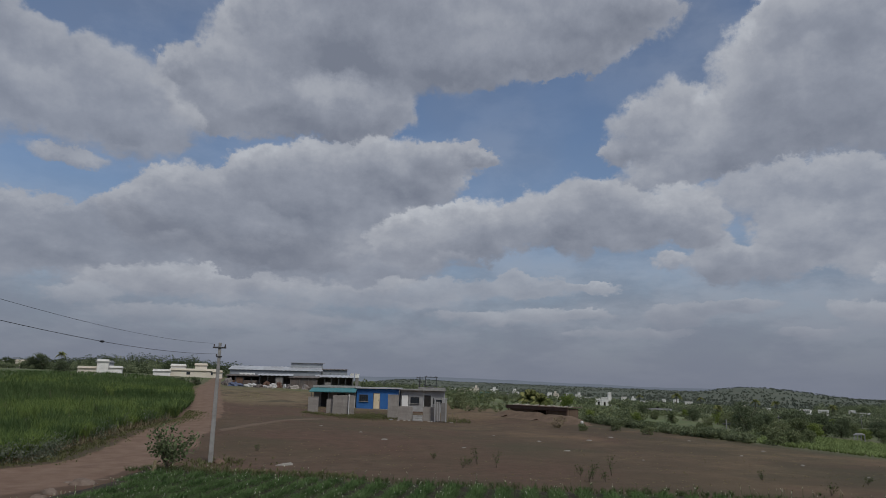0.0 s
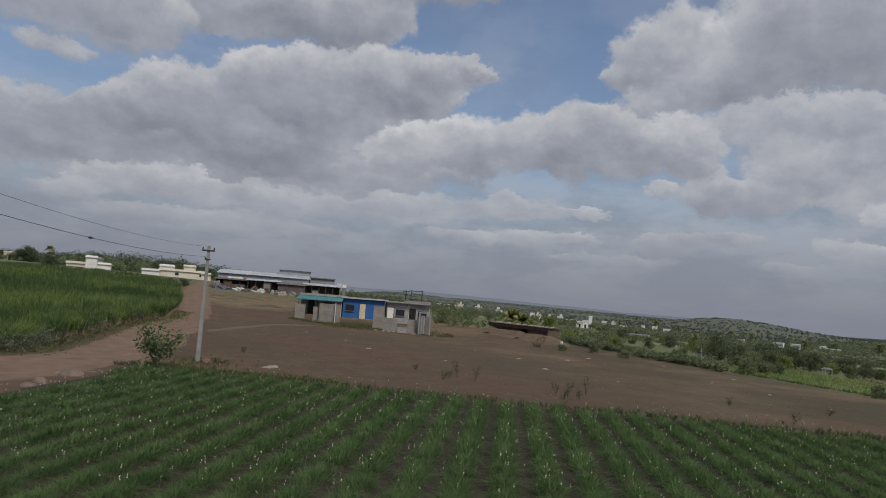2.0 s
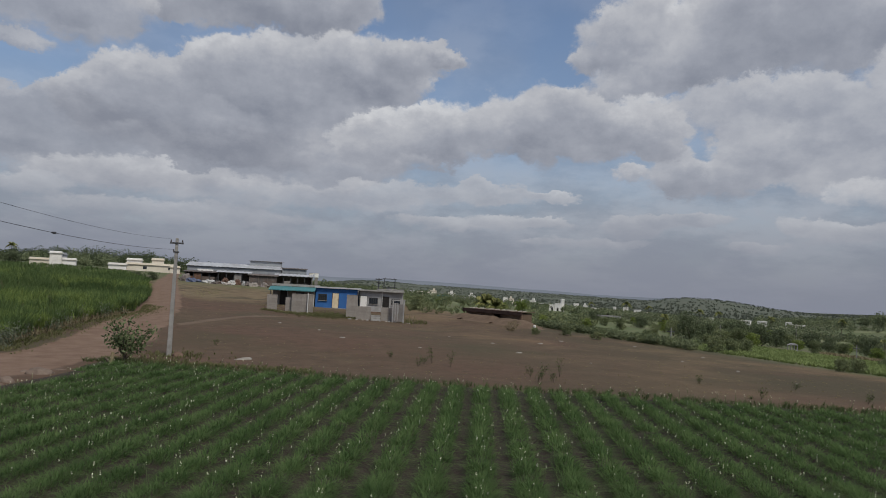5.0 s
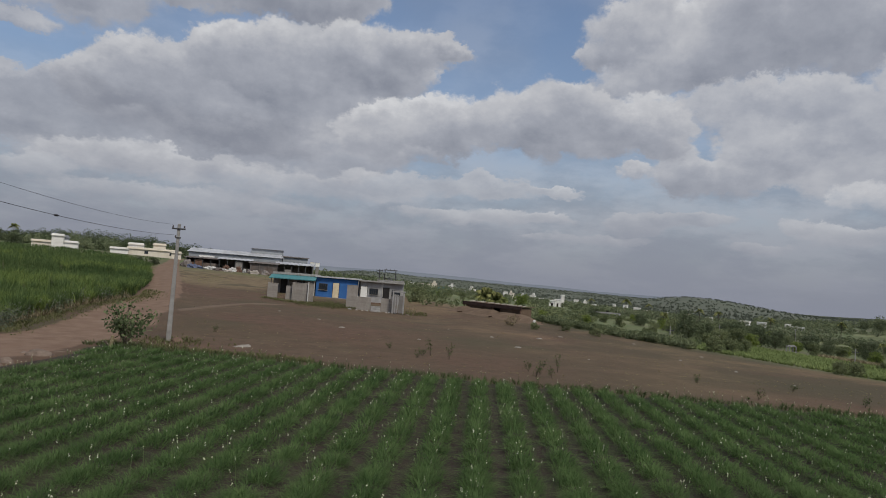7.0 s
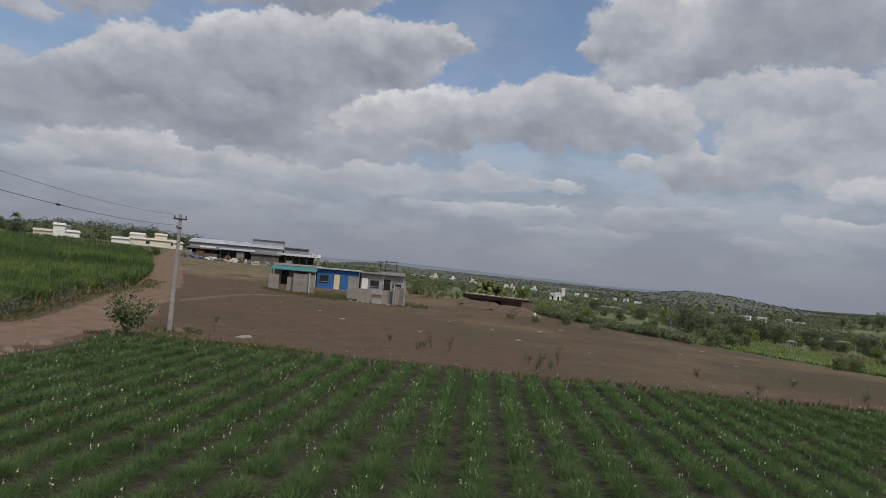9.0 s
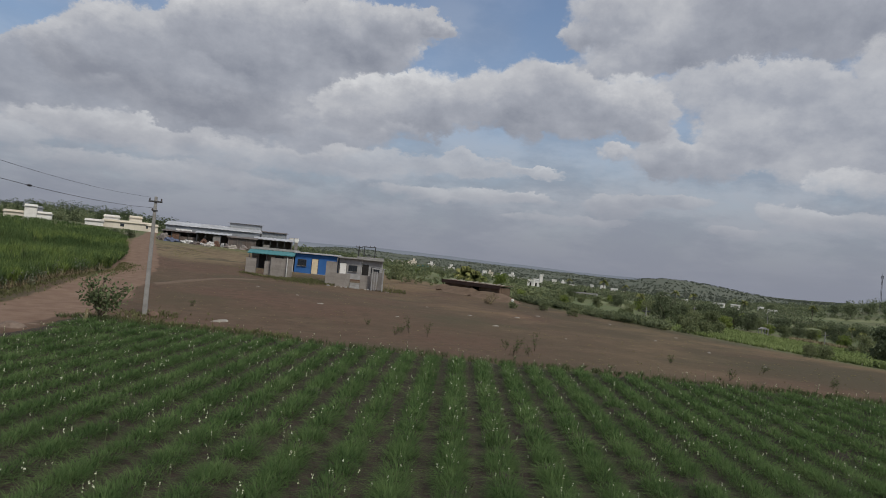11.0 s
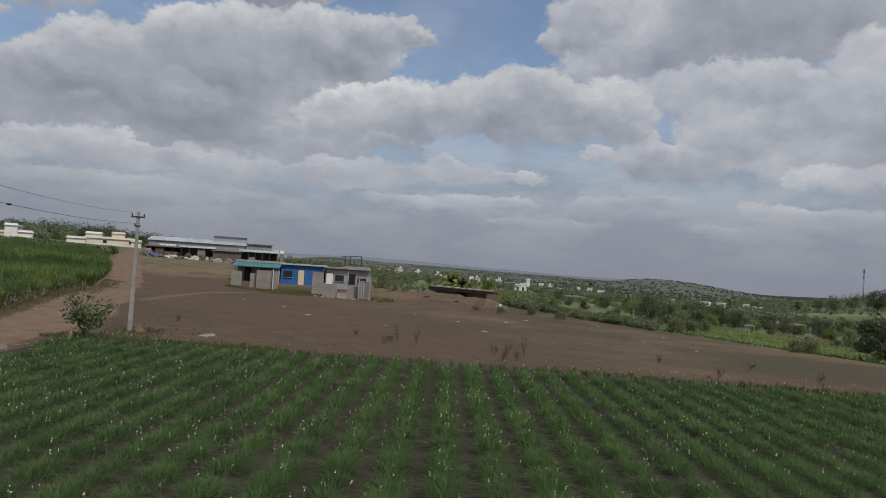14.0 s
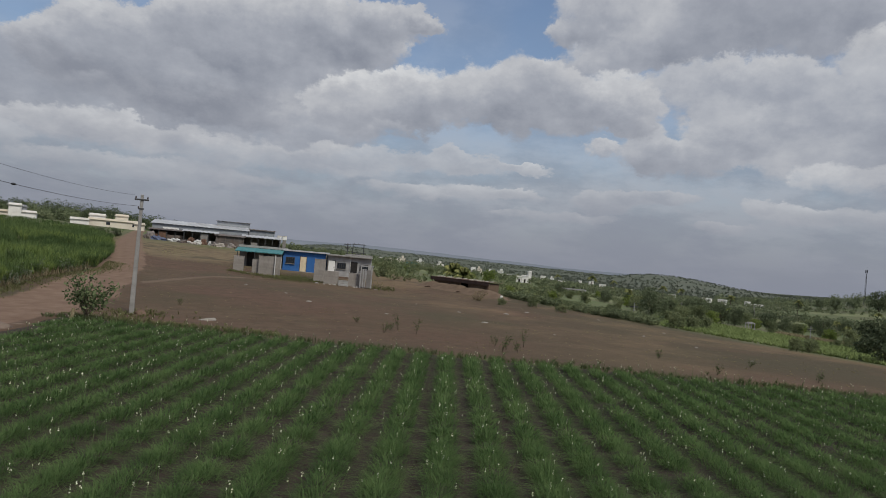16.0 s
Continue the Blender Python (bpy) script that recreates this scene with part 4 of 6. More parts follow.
for i in range(3):
    part("post", rod(bmesh.new(), (0.55 * i, 0.1 * i, 0), (0.55 * i + 0.04, 0.1 * i, 1.15 - 0.15 * i), 0.045, 0.035), leaf_dry, fence)
part("rail", rod(bmesh.new(), (-0.05, 0, 0.75), (1.2, 0.2, 0.55), 0.03), leaf_dry, fence)

# ---- transformer stand behind the houses ----
stand = thing("transformer_stand", (-2.4, 112.0, land(-2, 112) - 0.75), 4, "steel two-pole transformer stand with crossarms", "power line")
for x in (0, 1.75):
    part("post", rod(bmesh.new(), (x, 0, 0), (x, 0, 5.1), 0.085, 0.07), metal_dark, stand)
for z in (4.95, 3.6):
    part("crossarm", block(-0.25, -0.06, z, 2.0, 0.06, z + 0.11), metal_dark, stand)
for x in (0.2, 0.88, 1.55):
    part("insulator", rod(bmesh.new(), (x, 0, 5.06), (x, 0, 5.24), 0.055, 0.03), porcelain, stand)
part("tank", block(0.4, -0.4, 2.3, 1.35, 0.4, 3.5, bevel=0.06), metal_dark, stand)
side_pole = thing("short_power_pole", (-3.3, 111.5, land(-3, 111.5) - 0.7), 0, "dark power pole with a short crossarm", "power pole")
part("shaft", rod(bmesh.new(), (0, 0, 0), (0.05, 0, 5.0), 0.11, 0.08), metal_dark, side_pole)
part("crossarm", block(-0.5, -0.05, 4.72, 0.6, 0.05, 4.84), metal_dark, side_pole)
part("crossarm", block(-0.3, -0.05, 4.25, 0.4, 0.05, 4.35), metal_dark, side_pole)
for x in (-0.42, 0.05, 0.52):
    part("insulator", rod(bmesh.new(), (x, 0, 4.84), (x, 0, 5.02), 0.05, 0.025), porcelain, side_pole)

# ---- roadside power pole and its wires ----
PX, PY = -12.93, 40.55
pole = thing("power_pole", (PX, PY, land(PX, PY) - 0.05), 12, "tall square concrete power pole with a steel crossarm", "power pole")
bm = bmesh.new()
bmesh.ops.create_cone(bm, cap_ends=True, segments=4, radius1=0.185, radius2=0.11, depth=6.8, matrix=Matrix.Translation((0, 0, 3.4)) @ Matrix.Rotation(radians(45), 4, "Z"))
bmesh.ops.bevel(bm, geom=list(bm.edges), offset=0.02, segments=1, affect="EDGES")
part("shaft", bm, concrete, pole)
part("crossarm", block(-0.37, -0.13, 6.46, 0.37, -0.04, 6.55), metal_dark, pole, "dark steel crossarm")
part("crossarm", block(-0.16, -0.12, 5.95, 0.16, -0.04, 6.03), metal_dark, pole, "short steel bracket")
for x in (-0.31, 0.31):
    part("insulator", rod(bmesh.new(), (x, -0.09, 6.56), (x, -0.09, 6.70), 0.05, 0.03), porcelain, pole)
part("insulator", rod(bmesh.new(), (-0.14, -0.09, 6.03), (-0.14, -0.09, 6.13), 0.045, 0.03), porcelain, pole)
foot = thing("pole_footing", (PX + 0.55, PY - 0.1, land(PX, PY)), 20, "rough earthy lump beside the pole base", "rubble")
bm = bmesh.new()
bmesh.ops.create_icosphere(bm, subdivisions=3, radius=0.34)
for v in bm.verts:
    v.co *= 1 + 0.22 * noise.noise(v.co * 3)
    v.co.z *= 0.75
part("lump", bm, earth_red, foot)


def wire(name, a, b, sag, r, label):
    cu = bpy.data.curves.new(name, "CURVE")
    cu.dimensions, cu.bevel_depth, cu.bevel_resolution = "3D", r, 1
    sp = cu.splines.new("POLY")
    n = 40
    sp.points.add(n)
    for i in range(n + 1):
        t = i / n
        p = Vector(a).lerp(Vector(b), t)
        sp.points[i].co = (*(p - Vector((0, 0, 4 * sag * t * (1 - t)))), 1)
    cu.materials.append(wire_mat)
    return tagged(new(name, cu), label, "cable", "overhead wires")


W1A, W1B = (PX - 0.30, PY - 0.15, 6.72), (-10.6, -6.0, 8.7)
W2A, W2B = (PX - 0.14, PY - 0.12, 6.12), (-10.4, -6.0, 8.0)
wire("power_wire", W1A, W1B, 1.05, 0.006, "thin dark overhead wire sagging towards the pole")
wire("power_wire", W2A, W2B, 1.0, 0.009, "dark overhead cable sagging towards the pole")
t = 0.335
p = Vector(W2A).lerp(Vector(W2B), t) - Vector((0, 0, 4 * 1.0 * t * (1 - t)))
joint = thing("cable_joint", tuple(p), 0, "dark lump of tape round the overhead cable", "cable joint")
bm = bmesh.new()
bmesh.ops.create_icosphere(bm, subdivisions=2, radius=0.062)
bmesh.ops.scale(bm, vec=(1.0, 2.4, 0.7), verts=bm.verts)
part("wrap", bm, wire_mat, joint)

# ---- sheds, houses and trees further off ----
def spot(bearing, dist):
    """Ground point at a bearing (degrees right of ahead) and distance."""
    x, y = dist * math.sin(radians(bearing)), dist * math.cos(radians(bearing))
    return x, y, land(x, y)


def sheet_roof(w, d, z0, z1, over=0.4, pitch=0.9, t=0.05):
    """A corrugated single-slope roof from height z0 at the front to z1 at the back."""
    bm = bmesh.new()
    n = max(int((w + 2 * over) / pitch), 2)
    for i in range(n):
        a = -over + (w + 2 * over) * i / n
        b = -over + (w + 2 * over) * (i + 1) / n
        for x0, x1, h in ((a, a + (b - a) * 0.5, 0.0), (a + (b - a) * 0.5, b, 0.05)):
            q = [bm.verts.new(p) for p in ((x0, -over, z0 + h), (x1, -over, z0 + h), (x1, d + over, z1 + h), (x0, d + over, z1 + h), (x0, -over, z0 + h - t), (x1, -over, z0 + h - t), (x1, d + over, z1 + h - t), (x0, d + over, z1 + h - t))]
            for f in ((0, 1, 2, 3), (7, 6, 5, 4), (4, 5, 1, 0), (5, 6, 2, 1), (6, 7, 3, 2), (7, 4, 0, 3)):
                bm.faces.new([q[k] for k in f])
    return bm


def shed(name, bearing, dist, turn, w, d, h0, h1, wall_mat, roof_mat, label, lift=0.0, bays=5, open_front=False):
    x, y, z = spot(bearing, dist)
    s = thing(name, (x, y, z - 0.3 + lift), turn, label, "shed", "works sheds")
    h0, h1 = h0 + 0.3, h1 + 0.3
    bm = bmesh.new()
    if not open_front:
        box(bm, 0, 0, 0, w, 0.12, h0, 0.01)
    box(bm, 0, d - 0.12, 0, w, d, h1, 0.01)
    for x0 in (0, w - 0.12):
        vs = [bm.verts.new(p) for p in ((x0, 0.13, 0), (x0 + 0.12, 0.13, 0), (x0 + 0.12, d - 0.13, 0), (x0, d - 0.13, 0), (x0, 0.13, h0 - 0.02), (x0 + 0.12, 0.13, h0 - 0.02), (x0 + 0.12, d - 0.13, h1 - 0.06), (x0, d - 0.13, h1 - 0.06))]
        for f in ((3, 2, 1, 0), (4, 5, 6, 7), (0, 1, 5, 4), (1, 2, 6, 5), (2, 3, 7, 6), (3, 0, 4, 7)):
            bm.faces.new([vs[k] for k in f])
    part("wall", bm, wall_mat, s)
    part("roof", sheet_roof(w, d, h0 + 0.04, h1 + 0.04), roof_mat, s)
    for i in range(bays + 1):
        u = 0.1 + (w - 0.2) * i / bays
        part("post", block(u - 0.08, -0.1, 0, u + 0.08, 0.06, h0), metal_dark if open_front else wall_mat, s)
    if open_front:
        for i in range(bays):
            a, c = 0.15 + (w - 0.3) * i / bays, 0.15 + (w - 0.3) * (i + 1) / bays
            top = h0 * rng.choice([0.35, 0.6, 0.9])
            if rng.random() < 0.65:
                part("side_panel", block(a + 0.05, 0.02, 0, c - 0.05, 0.08, top), (old_sheet, rust, zinc_wall, grey_wall)[int(rng.integers(4))], s)
    return s


long_shed = shed("long_works_shed", -16.8, 166, 12.5, 20.6, 11, 3.25, 4.35, zinc_wall, zinc, "long grey sheet-metal works shed", bays=8)
part("sign_panel", block(2.2, -0.2, 2.2, 5.6, -0.14, 2.85), white_wall, long_shed, "blank white panel on the front")
shed("high_works_shed", -12.1, 175, 12.0, 7.7, 8, 5.35, 5.6, zinc_wall, old_sheet, "taller pale sheet-metal shed above the roofs", bays=3)
shed("end_works_shed", -9.6, 170, 11.0, 5.9, 7, 4.1, 4.45, zinc_wall, old_sheet, "grey sheet-metal shed with a dark roof", bays=3)
shed("open_store_shed", -10.0, 160, 10.0, 8.0, 5, 2.5, 3.05, old_sheet, zinc, "open store under a patched pale sheet roof", bays=5, open_front=True)
shed("dark_lean_to", -16.95, 160, 12.0, 6.9, 4, 1.95, 2.3, old_sheet, old_sheet, "dark open lean-to of weathered sheets", bays=4, open_front=True)
shed("dark_lean_to", -14.5, 158, 11.0, 6.8, 4, 2.35, 2.75, old_sheet, zinc, "dark open lean-to under a pale sheet roof", bays=4, open_front=True)
shed("dark_lean_to", -12.1, 156, 9.0, 5.8, 4, 2.2, 2.6, old_sheet, old_sheet, "dark lean-to of weathered sheets", bays=3)


def heap(name, bearing, dist, w, d, h, mat, label, category):
    """A lumpy pile or covered load."""
    x, y, z = spot(bearing, dist)
    ob = thing(name, (x, y, z), rng.uniform(0, 40), label, category)
    bm = bmesh.new()
    bmesh.ops.create_icosphere(bm, subdivisions=3, radius=1.0)
    sd = rng.uniform(0, 50)
    for v in bm.verts:
        k = 1 + 0.6 * noise.noise(v.co * 1.9 + Vector((sd, 0, 0))) + 0.3 * noise.noise(v.co * 5 + Vector((0, sd, 0)))
        v.co = Vector((v.co.x * w / 2 * k, v.co.y * d / 2 * k, max(v.co.z, -0.15) * h * k))
    part("mound", bm, mat, ob)
    return ob


for b, dd, w, h, m, lb in ((-16.3, 154, 2.7, 0.8, blue_tarp, "low load under a faded blue tarpaulin"), (-15.2, 153, 2.4, 0.75, sack, "pile of pale sacks by the sheds"), (-14.75, 152, 1.1, 0.6, sack, "pile of pale sacks by the sheds"), (-14.1, 152, 1.2, 0.5, sack, "small pile of pale sacks"), (-13.45, 153, 1.7, 0.95, sack, "tall pile of pale sacks by the sheds"), (-12.5, 153, 0.6, 0.9, pipe_white, "pale drum-like heap by the sheds"), (-14.5, 151, 2.2, 0.6, old_sheet, "heap of dark scrap sheets"), (-13.7, 150, 1.8, 0.45, stone, "heap of rubble stones"), (-11.7, 151, 2.2, 0.7, stone, "heap of rubble stones"),
        (-16.9, 156, 2.0, 1.5, old_sheet, "dark covered load beside the sheds"), (-13.0, 154.5, 1.6, 1.1, rust, "heap of rusty scrap metal"), (-12.1, 152, 1.5, 0.8, old_sheet, "heap of dark scrap sheets"), (-10.9, 151, 1.8, 0.9, old_sheet, "heap of dark scrap sheets"), (-13.9, 155, 1.4, 1.2, rust, "heap of rusty scrap metal")):
    heap("material_heap", b, dd, w, 1.6, h, m, lb, "heap")


def village_house(bearing, dist, w, d, h, turn, mat, label, roofed=None, upper=0.0, rise=0.0, crest=None):
    """A distant flat-roofed house with parapet, door, windows and sometimes an upper room."""
    x, y, z = spot(bearing, dist)
    if crest is not None:
        h = max(4.5 + dist * math.tan(radians(crest)) - z - 0.6, 1.2)
    ob = thing("village_house", (x, y, z - 0.4 + rise), turn, label, "house")
    part("wall", block(-w / 2, 0, 0, w / 2, d, h + 0.4, bevel=0.04), mat, ob)
    part("roof", block(-w / 2 - 0.25, -0.35, h + 0.4, w / 2 + 0.25, d + 0.2, h + 0.58, bevel=0.03), roofed or mat, ob)
    if not roofed:
        part("parapet", block(-w / 2 - 0.05, -0.1, h + 0.58, w / 2 + 0.05, 0.05, h + 1.0, bevel=0.02), mat, ob)
    if upper:
        part("upper_room", block(-w / 2 + w * upper, 0.6, h + 0.58, -w / 2 + w * (upper + 0.35), d - 0.5, h + 3.0, bevel=0.04), mat, ob)
    n = max(int(w / 3.2), 1)
    for i in range(n):
        u = -w / 2 + w * (i + 0.5) / n
        if i == n // 2 and crest is None:
            # doorway shade as a near-black block on the wall
            part("door", block(u - 0.5, -0.05, 0.35, u + 0.5, -0.002, 2.4), doorway_shade, ob)
        elif crest is None or i % 2:
            part("window", block(u - 0.5, -0.05, h - 0.75, u + 0.5, -0.002, h + 0.05), glass, ob)
    return ob


# white houses above the cane
village_house(-26.85, 214, 4.6, 5, 2.7, 22, cream_wall, "low cream house above the cane field", crest=0.98)
village_house(-25.85, 213, 2.9, 5, 2.7, 22, white_wall, "white stair tower of the house above the cane", crest=1.50)
village_house(-25.1, 214, 4.4, 5, 2.7, 22, white_wall, "white flat-roofed house above the cane field", crest=1.05)
village_house(-25.55, 216, 3.0, 4, 2.7, 22, zinc_wall, "grey upper room behind the white house", crest=1.42)
village_house(-21.75, 214, 4.6, 5, 1.5, 18, white_wall, "low white outbuilding above the cane", crest=0.90)
village_house(-19.4, 214, 13.4, 5, 2.6, 18, cream_wall, "long cream house at the road's end", crest=1.00)
village_house(-20.6, 220, 4.1, 5, 2.6, 18, white_wall, "white upper block behind the long house", crest=1.32)
village_house(-18.95, 220, 3.4, 5, 2.6, 18, cream_wall, "cream upper block behind the long house", crest=1.42)
village_house(-17.7, 208, 2.6, 4, 2.6, 16, cream_wall, "small cream gatehouse at the road's end", crest=0.92)
village_house(-31.0, 300, 4.5, 5, 3.0, 25, cream_wall, "cream house on the low ridge", rise=-0.4)
village_house(-32.1, 310, 3.0, 5, 2.6, 25, white_wall, "small white house on the low ridge", rise=-0.4)
for b in (-7.21, -6.80):
    x, y, z = spot(b, 176)
    tank = thing("water_tank", (x, y, z), 8, "square white water tank on a raised base", "water tank", "water tanks")
    part("base", block(-0.4, -0.4, -0.3, 0.4, 0.4, 7.27 - z - 1.05, bevel=0.03), grey_wall, tank)
    part("vessel", block(-0.52, -0.5, 7.27 - z - 1.05, 0.52, 0.5, 7.27 - z - 0.1, bevel=0.06), white_wall, tank)
    part("lid", block(-0.56, -0.54, 7.27 - z - 0.1, 0.56, 0.54, 7.27 - z, bevel=0.03), cream_wall, tank)

# valley village
for b, dd, w, h, up_, m, lb in ((12.75, 400, 3.6, 3.0, 0, white_wall, "white house among the valley trees"), (13.2, 410, 3.4, 3.9, 0, white_wall, "tall white house among the valley trees"), (13.6, 415, 1.9, 6.9, 0, white_wall, "white stair tower of a valley house"),
        (10.3, 700, 5, 4, 0.3, white_wall, "white house in the far village"), (11.9, 900, 7, 4, 0, white_wall, "white house in the far village"), (12.6, 980, 6, 4.5, 0, cream_wall, "cream house in the far village"), (15.4, 900, 5, 6, 0.2, white_wall, "white house in the far village"), (16.2, 880, 9, 3.5, 0, white_wall, "long white house in the far village"), (17.7, 980, 4, 7, 0, white_wall, "tall white house in the far village"),
        (15.0, 430, 12, 1.6, 0, pale_wall, "long low pale-roofed shed in the valley"), (16.9, 300, 13, 0.9, 0, pale_wall, "long low pale sheet roof in the valley"), (8.3, 420, 7, 2, 0, pale_wall, "low pale shed in the valley"), (9.6, 430, 5, 2, 0, cream_wall, "low cream shed in the valley"),
        (20.2, 800, 9, 3, 0, cream_wall, "long pale house in the far village"), (21.6, 820, 8, 3, 0, white_wall, "long white house in the far village"), (24.9, 620, 6, 3, 0, white_wall, "white house below the hill"), (27.3, 650, 6, 3, 0, white_wall, "white house below the hill"), (7.3, 760, 6, 6, 0.3, white_wall, "white house in the far village"), (8.9, 820, 5, 7, 0, white_wall, "tall white house in the far village"), (9.4, 640, 5, 5, 0.2, cream_wall, "cream house in the far village"), (11.1, 760, 6, 6, 0.5, white_wall, "white house in the far village"), (14.7, 720, 5, 6, 0, white_wall, "white house in the far village"), (4.4, 700, 7, 6, 0.3, white_wall, "white house in the far village"), (18.6, 700, 5, 6, 0, white_wall, "white house in the far village"), (2.9, 640, 6, 6, 0.4, cream_wall, "cream house in the far village"), (19.5, 620, 6, 4.5, 0, white_wall, "white house in the far village"), (23.3, 560, 5, 4, 0, cream_wall, "cream house below the hill"), (28.6, 520, 6, 4, 0, white_wall, "white house below the hill"),
        (27.6, 430, 2.4, 4.5, 0, white_wall, "small white shrine tower among trees"),
        (30.4, 560, 3.6, 4, 0, white_wall, "small white house on the terraces"), (31.0, 560, 9, 2.6, 0, white_wall, "long white house on the terraces"), (2.2, 330, 9, 3, 0, cream_wall, "cream house beyond the small houses"), (3.4, 420, 11, 2.2, 0, teal_sheet, "long green-roofed shed in the valley"), (5.0, 450, 9, 2.2, 0, pale_wall, "long pale shed in the valley"), (1.0, 420, 5, 3, 0, white_wall, "white house beyond the small houses"), (6.1, 520, 5, 4, 0.2, white_wall, "white house in the valley")):
    village_house(b, dd, w, 5, h, -b + rng.uniform(-12, 12), m, lb, upper=up_)

# pavilion by the green field
x, y, z = spot(30.68, 141)
hut = thing("field_pavilion", (x, y, z - 0.2), -28, "open pavilion with a pale flat roof on pillars", "pavilion")
part("roof", block(-2.1, -0.3, 2.9, 2.1, 3.3, 3.15, bevel=0.04), pale_wall, hut)
part("upper_roof", block(-1.4, 0.3, 3.15, 1.4, 2.7, 3.6, bevel=0.04), pale_wall, hut)
part("floor", block(-2.0, -0.2, 0, 2.0, 3.2, 0.5, bevel=0.04), concrete, hut)
for u in (-1.85, -0.65, 0.65, 1.85):
    for v in (0.0, 3.0):
        part("pillar", rod(bmesh.new(), (u, v, 0.5), (u, v, 2.9), 0.13), pale_wall, hut)
hut.scale = (0.42, 0.42, 0.40)

# low store with a weighted roof on an earth bank
fascia_rust = material("fascia_rust", [(0.035, 0.022, 0.018), (0.055, 0.034, 0.027), (0.085, 0.050, 0.038)], 2.0, 0.85)
earth_brown = material("brown_earth", [(0.100, 0.068, 0.046), (0.128, 0.089, 0.061), (0.165, 0.118, 0.083)], 1.0, 0.95, bump=0.6, bump_scale=3.0)
pale_board = material("pale_board", [(0.30, 0.27, 0.22), (0.42, 0.38, 0.32)], 3.0, 0.85, each=0.4)
x0, y0, _ = spot(5.75, 92)
x1, y1, _ = spot(10.5, 85)
low = thing("low_store", (x0, y0, land(x0, y0)), math.degrees(math.atan2(y1 - y0, x1 - x0)), "low red-earth store under a rusty sheet roof", "shed")
LW = math.hypot(x1 - x0, y1 - y0)
dz = -0.06
n = 11
for i in range(n):
    a, b = -0.1 + (LW + 0.2) * i / n, -0.1 + (LW + 0.2) * (i + 1) / n
    bm = bmesh.new()
    for k in range(2):
        c0, c1, hi = a + (b - a) * k / 2, a + (b - a) * (k + 1) / 2, 0.03 * k + 0.015 * (i % 3)
        za, zb = 1.42 + dz * c0 / LW + hi, 1.42 + dz * c1 / LW + hi
        q = [bm.verts.new(p) for p in ((c0, -0.6, za), (c1, -0.6, zb), (c1, 2.0, zb + 0.03), (c0, 2.0, za + 0.03), (c0, -0.6, za - 0.04), (c1, -0.6, zb - 0.04), (c1, 2.0, zb - 0.01), (c0, 2.0, za - 0.01))]
        for f in ((0, 1, 2, 3), (7, 6, 5, 4), (4, 5, 1, 0), (5, 6, 2, 1), (6, 7, 3, 2), (7, 4, 0, 3)):
            bm.faces.new([q[j] for j in f])
    part("roof_sheet", bm, rust, low, "weathered rusty roof sheet")
beam = part("fascia", block(-0.12, -0.68, 1.02, LW + 0.12, -0.61, 1.46), fascia_rust, low, "dark red edge beam")
beam.rotation_euler.y = math.atan2(-dz, LW)
part("wall", block(0.2, -0.35, -0.9, LW * 0.50, -0.05, 1.24, bevel=0.05), earth_brown, low)
part("wall", block(LW * 0.66, -0.35, -0.9, LW - 0.1, -0.05, 1.24, bevel=0.05), earth_brown, low)
part("side_wall", block(LW - 0.4, -0.04, -0.9, LW - 0.12, 1.49, 1.24, bevel=0.05), earth_brown, low)
part("back_wall", block(0.3, 1.5, -0.9, LW - 0.2, 1.7, 1.26, bevel=0.05), earth_brown, low)
for i in range(4):
    part("post", rod(bmesh.new(), (0.1 + (LW - 0.2) * i / 3, -0.5, -0.9), (0.1 + (LW - 0.2) * i / 3, -0.5, 1.24 + dz * i / 3), 0.05), rust, low)
for i in range(13):
    u = 0.4 + (LW - 0.8) * i / 12 + rng.uniform(-0.2, 0.2)
    bm = block(-0.62, -0.24, 0, 0.62, 0.24, 0.13, bevel=0.03)
    pl = thing("roof_plank", tuple(low.matrix_basis @ Vector((u, 0.55 + rng.uniform(-0.15, 0.15), 1.45 + dz * u / LW))), math.degrees(math.atan2(y1 - y0, x1 - x0)) - 55 + rng.uniform(-9, 9), "pale weathered board weighing down the rusty roof", "board", "boards on the roof")
    part("board", bm, pale_board, pl)
    pl.rotation_euler.x = 0.17
# earth thrown up before the store
bank_v, bank_f = [], []
for i in range(61):
    u = -2.2 + (LW + 6.7) * i / 60
    for k in range(9):
        w_ = -3.2 + 2.75 * k / 8
        p = low.matrix_basis @ Vector((u, w_, 0))
        ends = smooth(-2.2, 0.6, u) * (1 - smooth(LW + 0.4, LW + 4.5, u))
        hump = (0.84 + 0.26 * noise.noise((u * 0.8, 3.0, 0.0)) + 0.12 * noise.noise((u * 2.6, w_ * 2.0, 5.0))) * ends * smooth(-3.2, -0.9, w_)
        bank_v.append((p.x, p.y, land(p.x, p.y) - 0.06 + max(hump, 0.0)))
for i in range(60):
    for k in range(8):
        a = i * 9 + k
        bank_f.append((a, a + 9, a + 10, a + 1))
tagged(soup("earth_bank", bank_v, bank_f, earth_brown, smooth_faces=True), "rough bank of brown earth before the low store", "earth bank", kind="structure")
for b, dd, w, h in ((5.4, 89.5, 1.6, 0.3), (7.9, 85.5, 1.3, 0.22), (11.6, 83.0, 1.5, 0.22)):
    heap("earth_heap", b, dd, w, 1.2, h, earth_brown, "small heap of brown earth before the low store", "earth heap")
x, y, z = spot(11.4, 79)
marker = thing("field_marker", (x, y, z), 10, "small whitewashed marker stone", "marker stone")
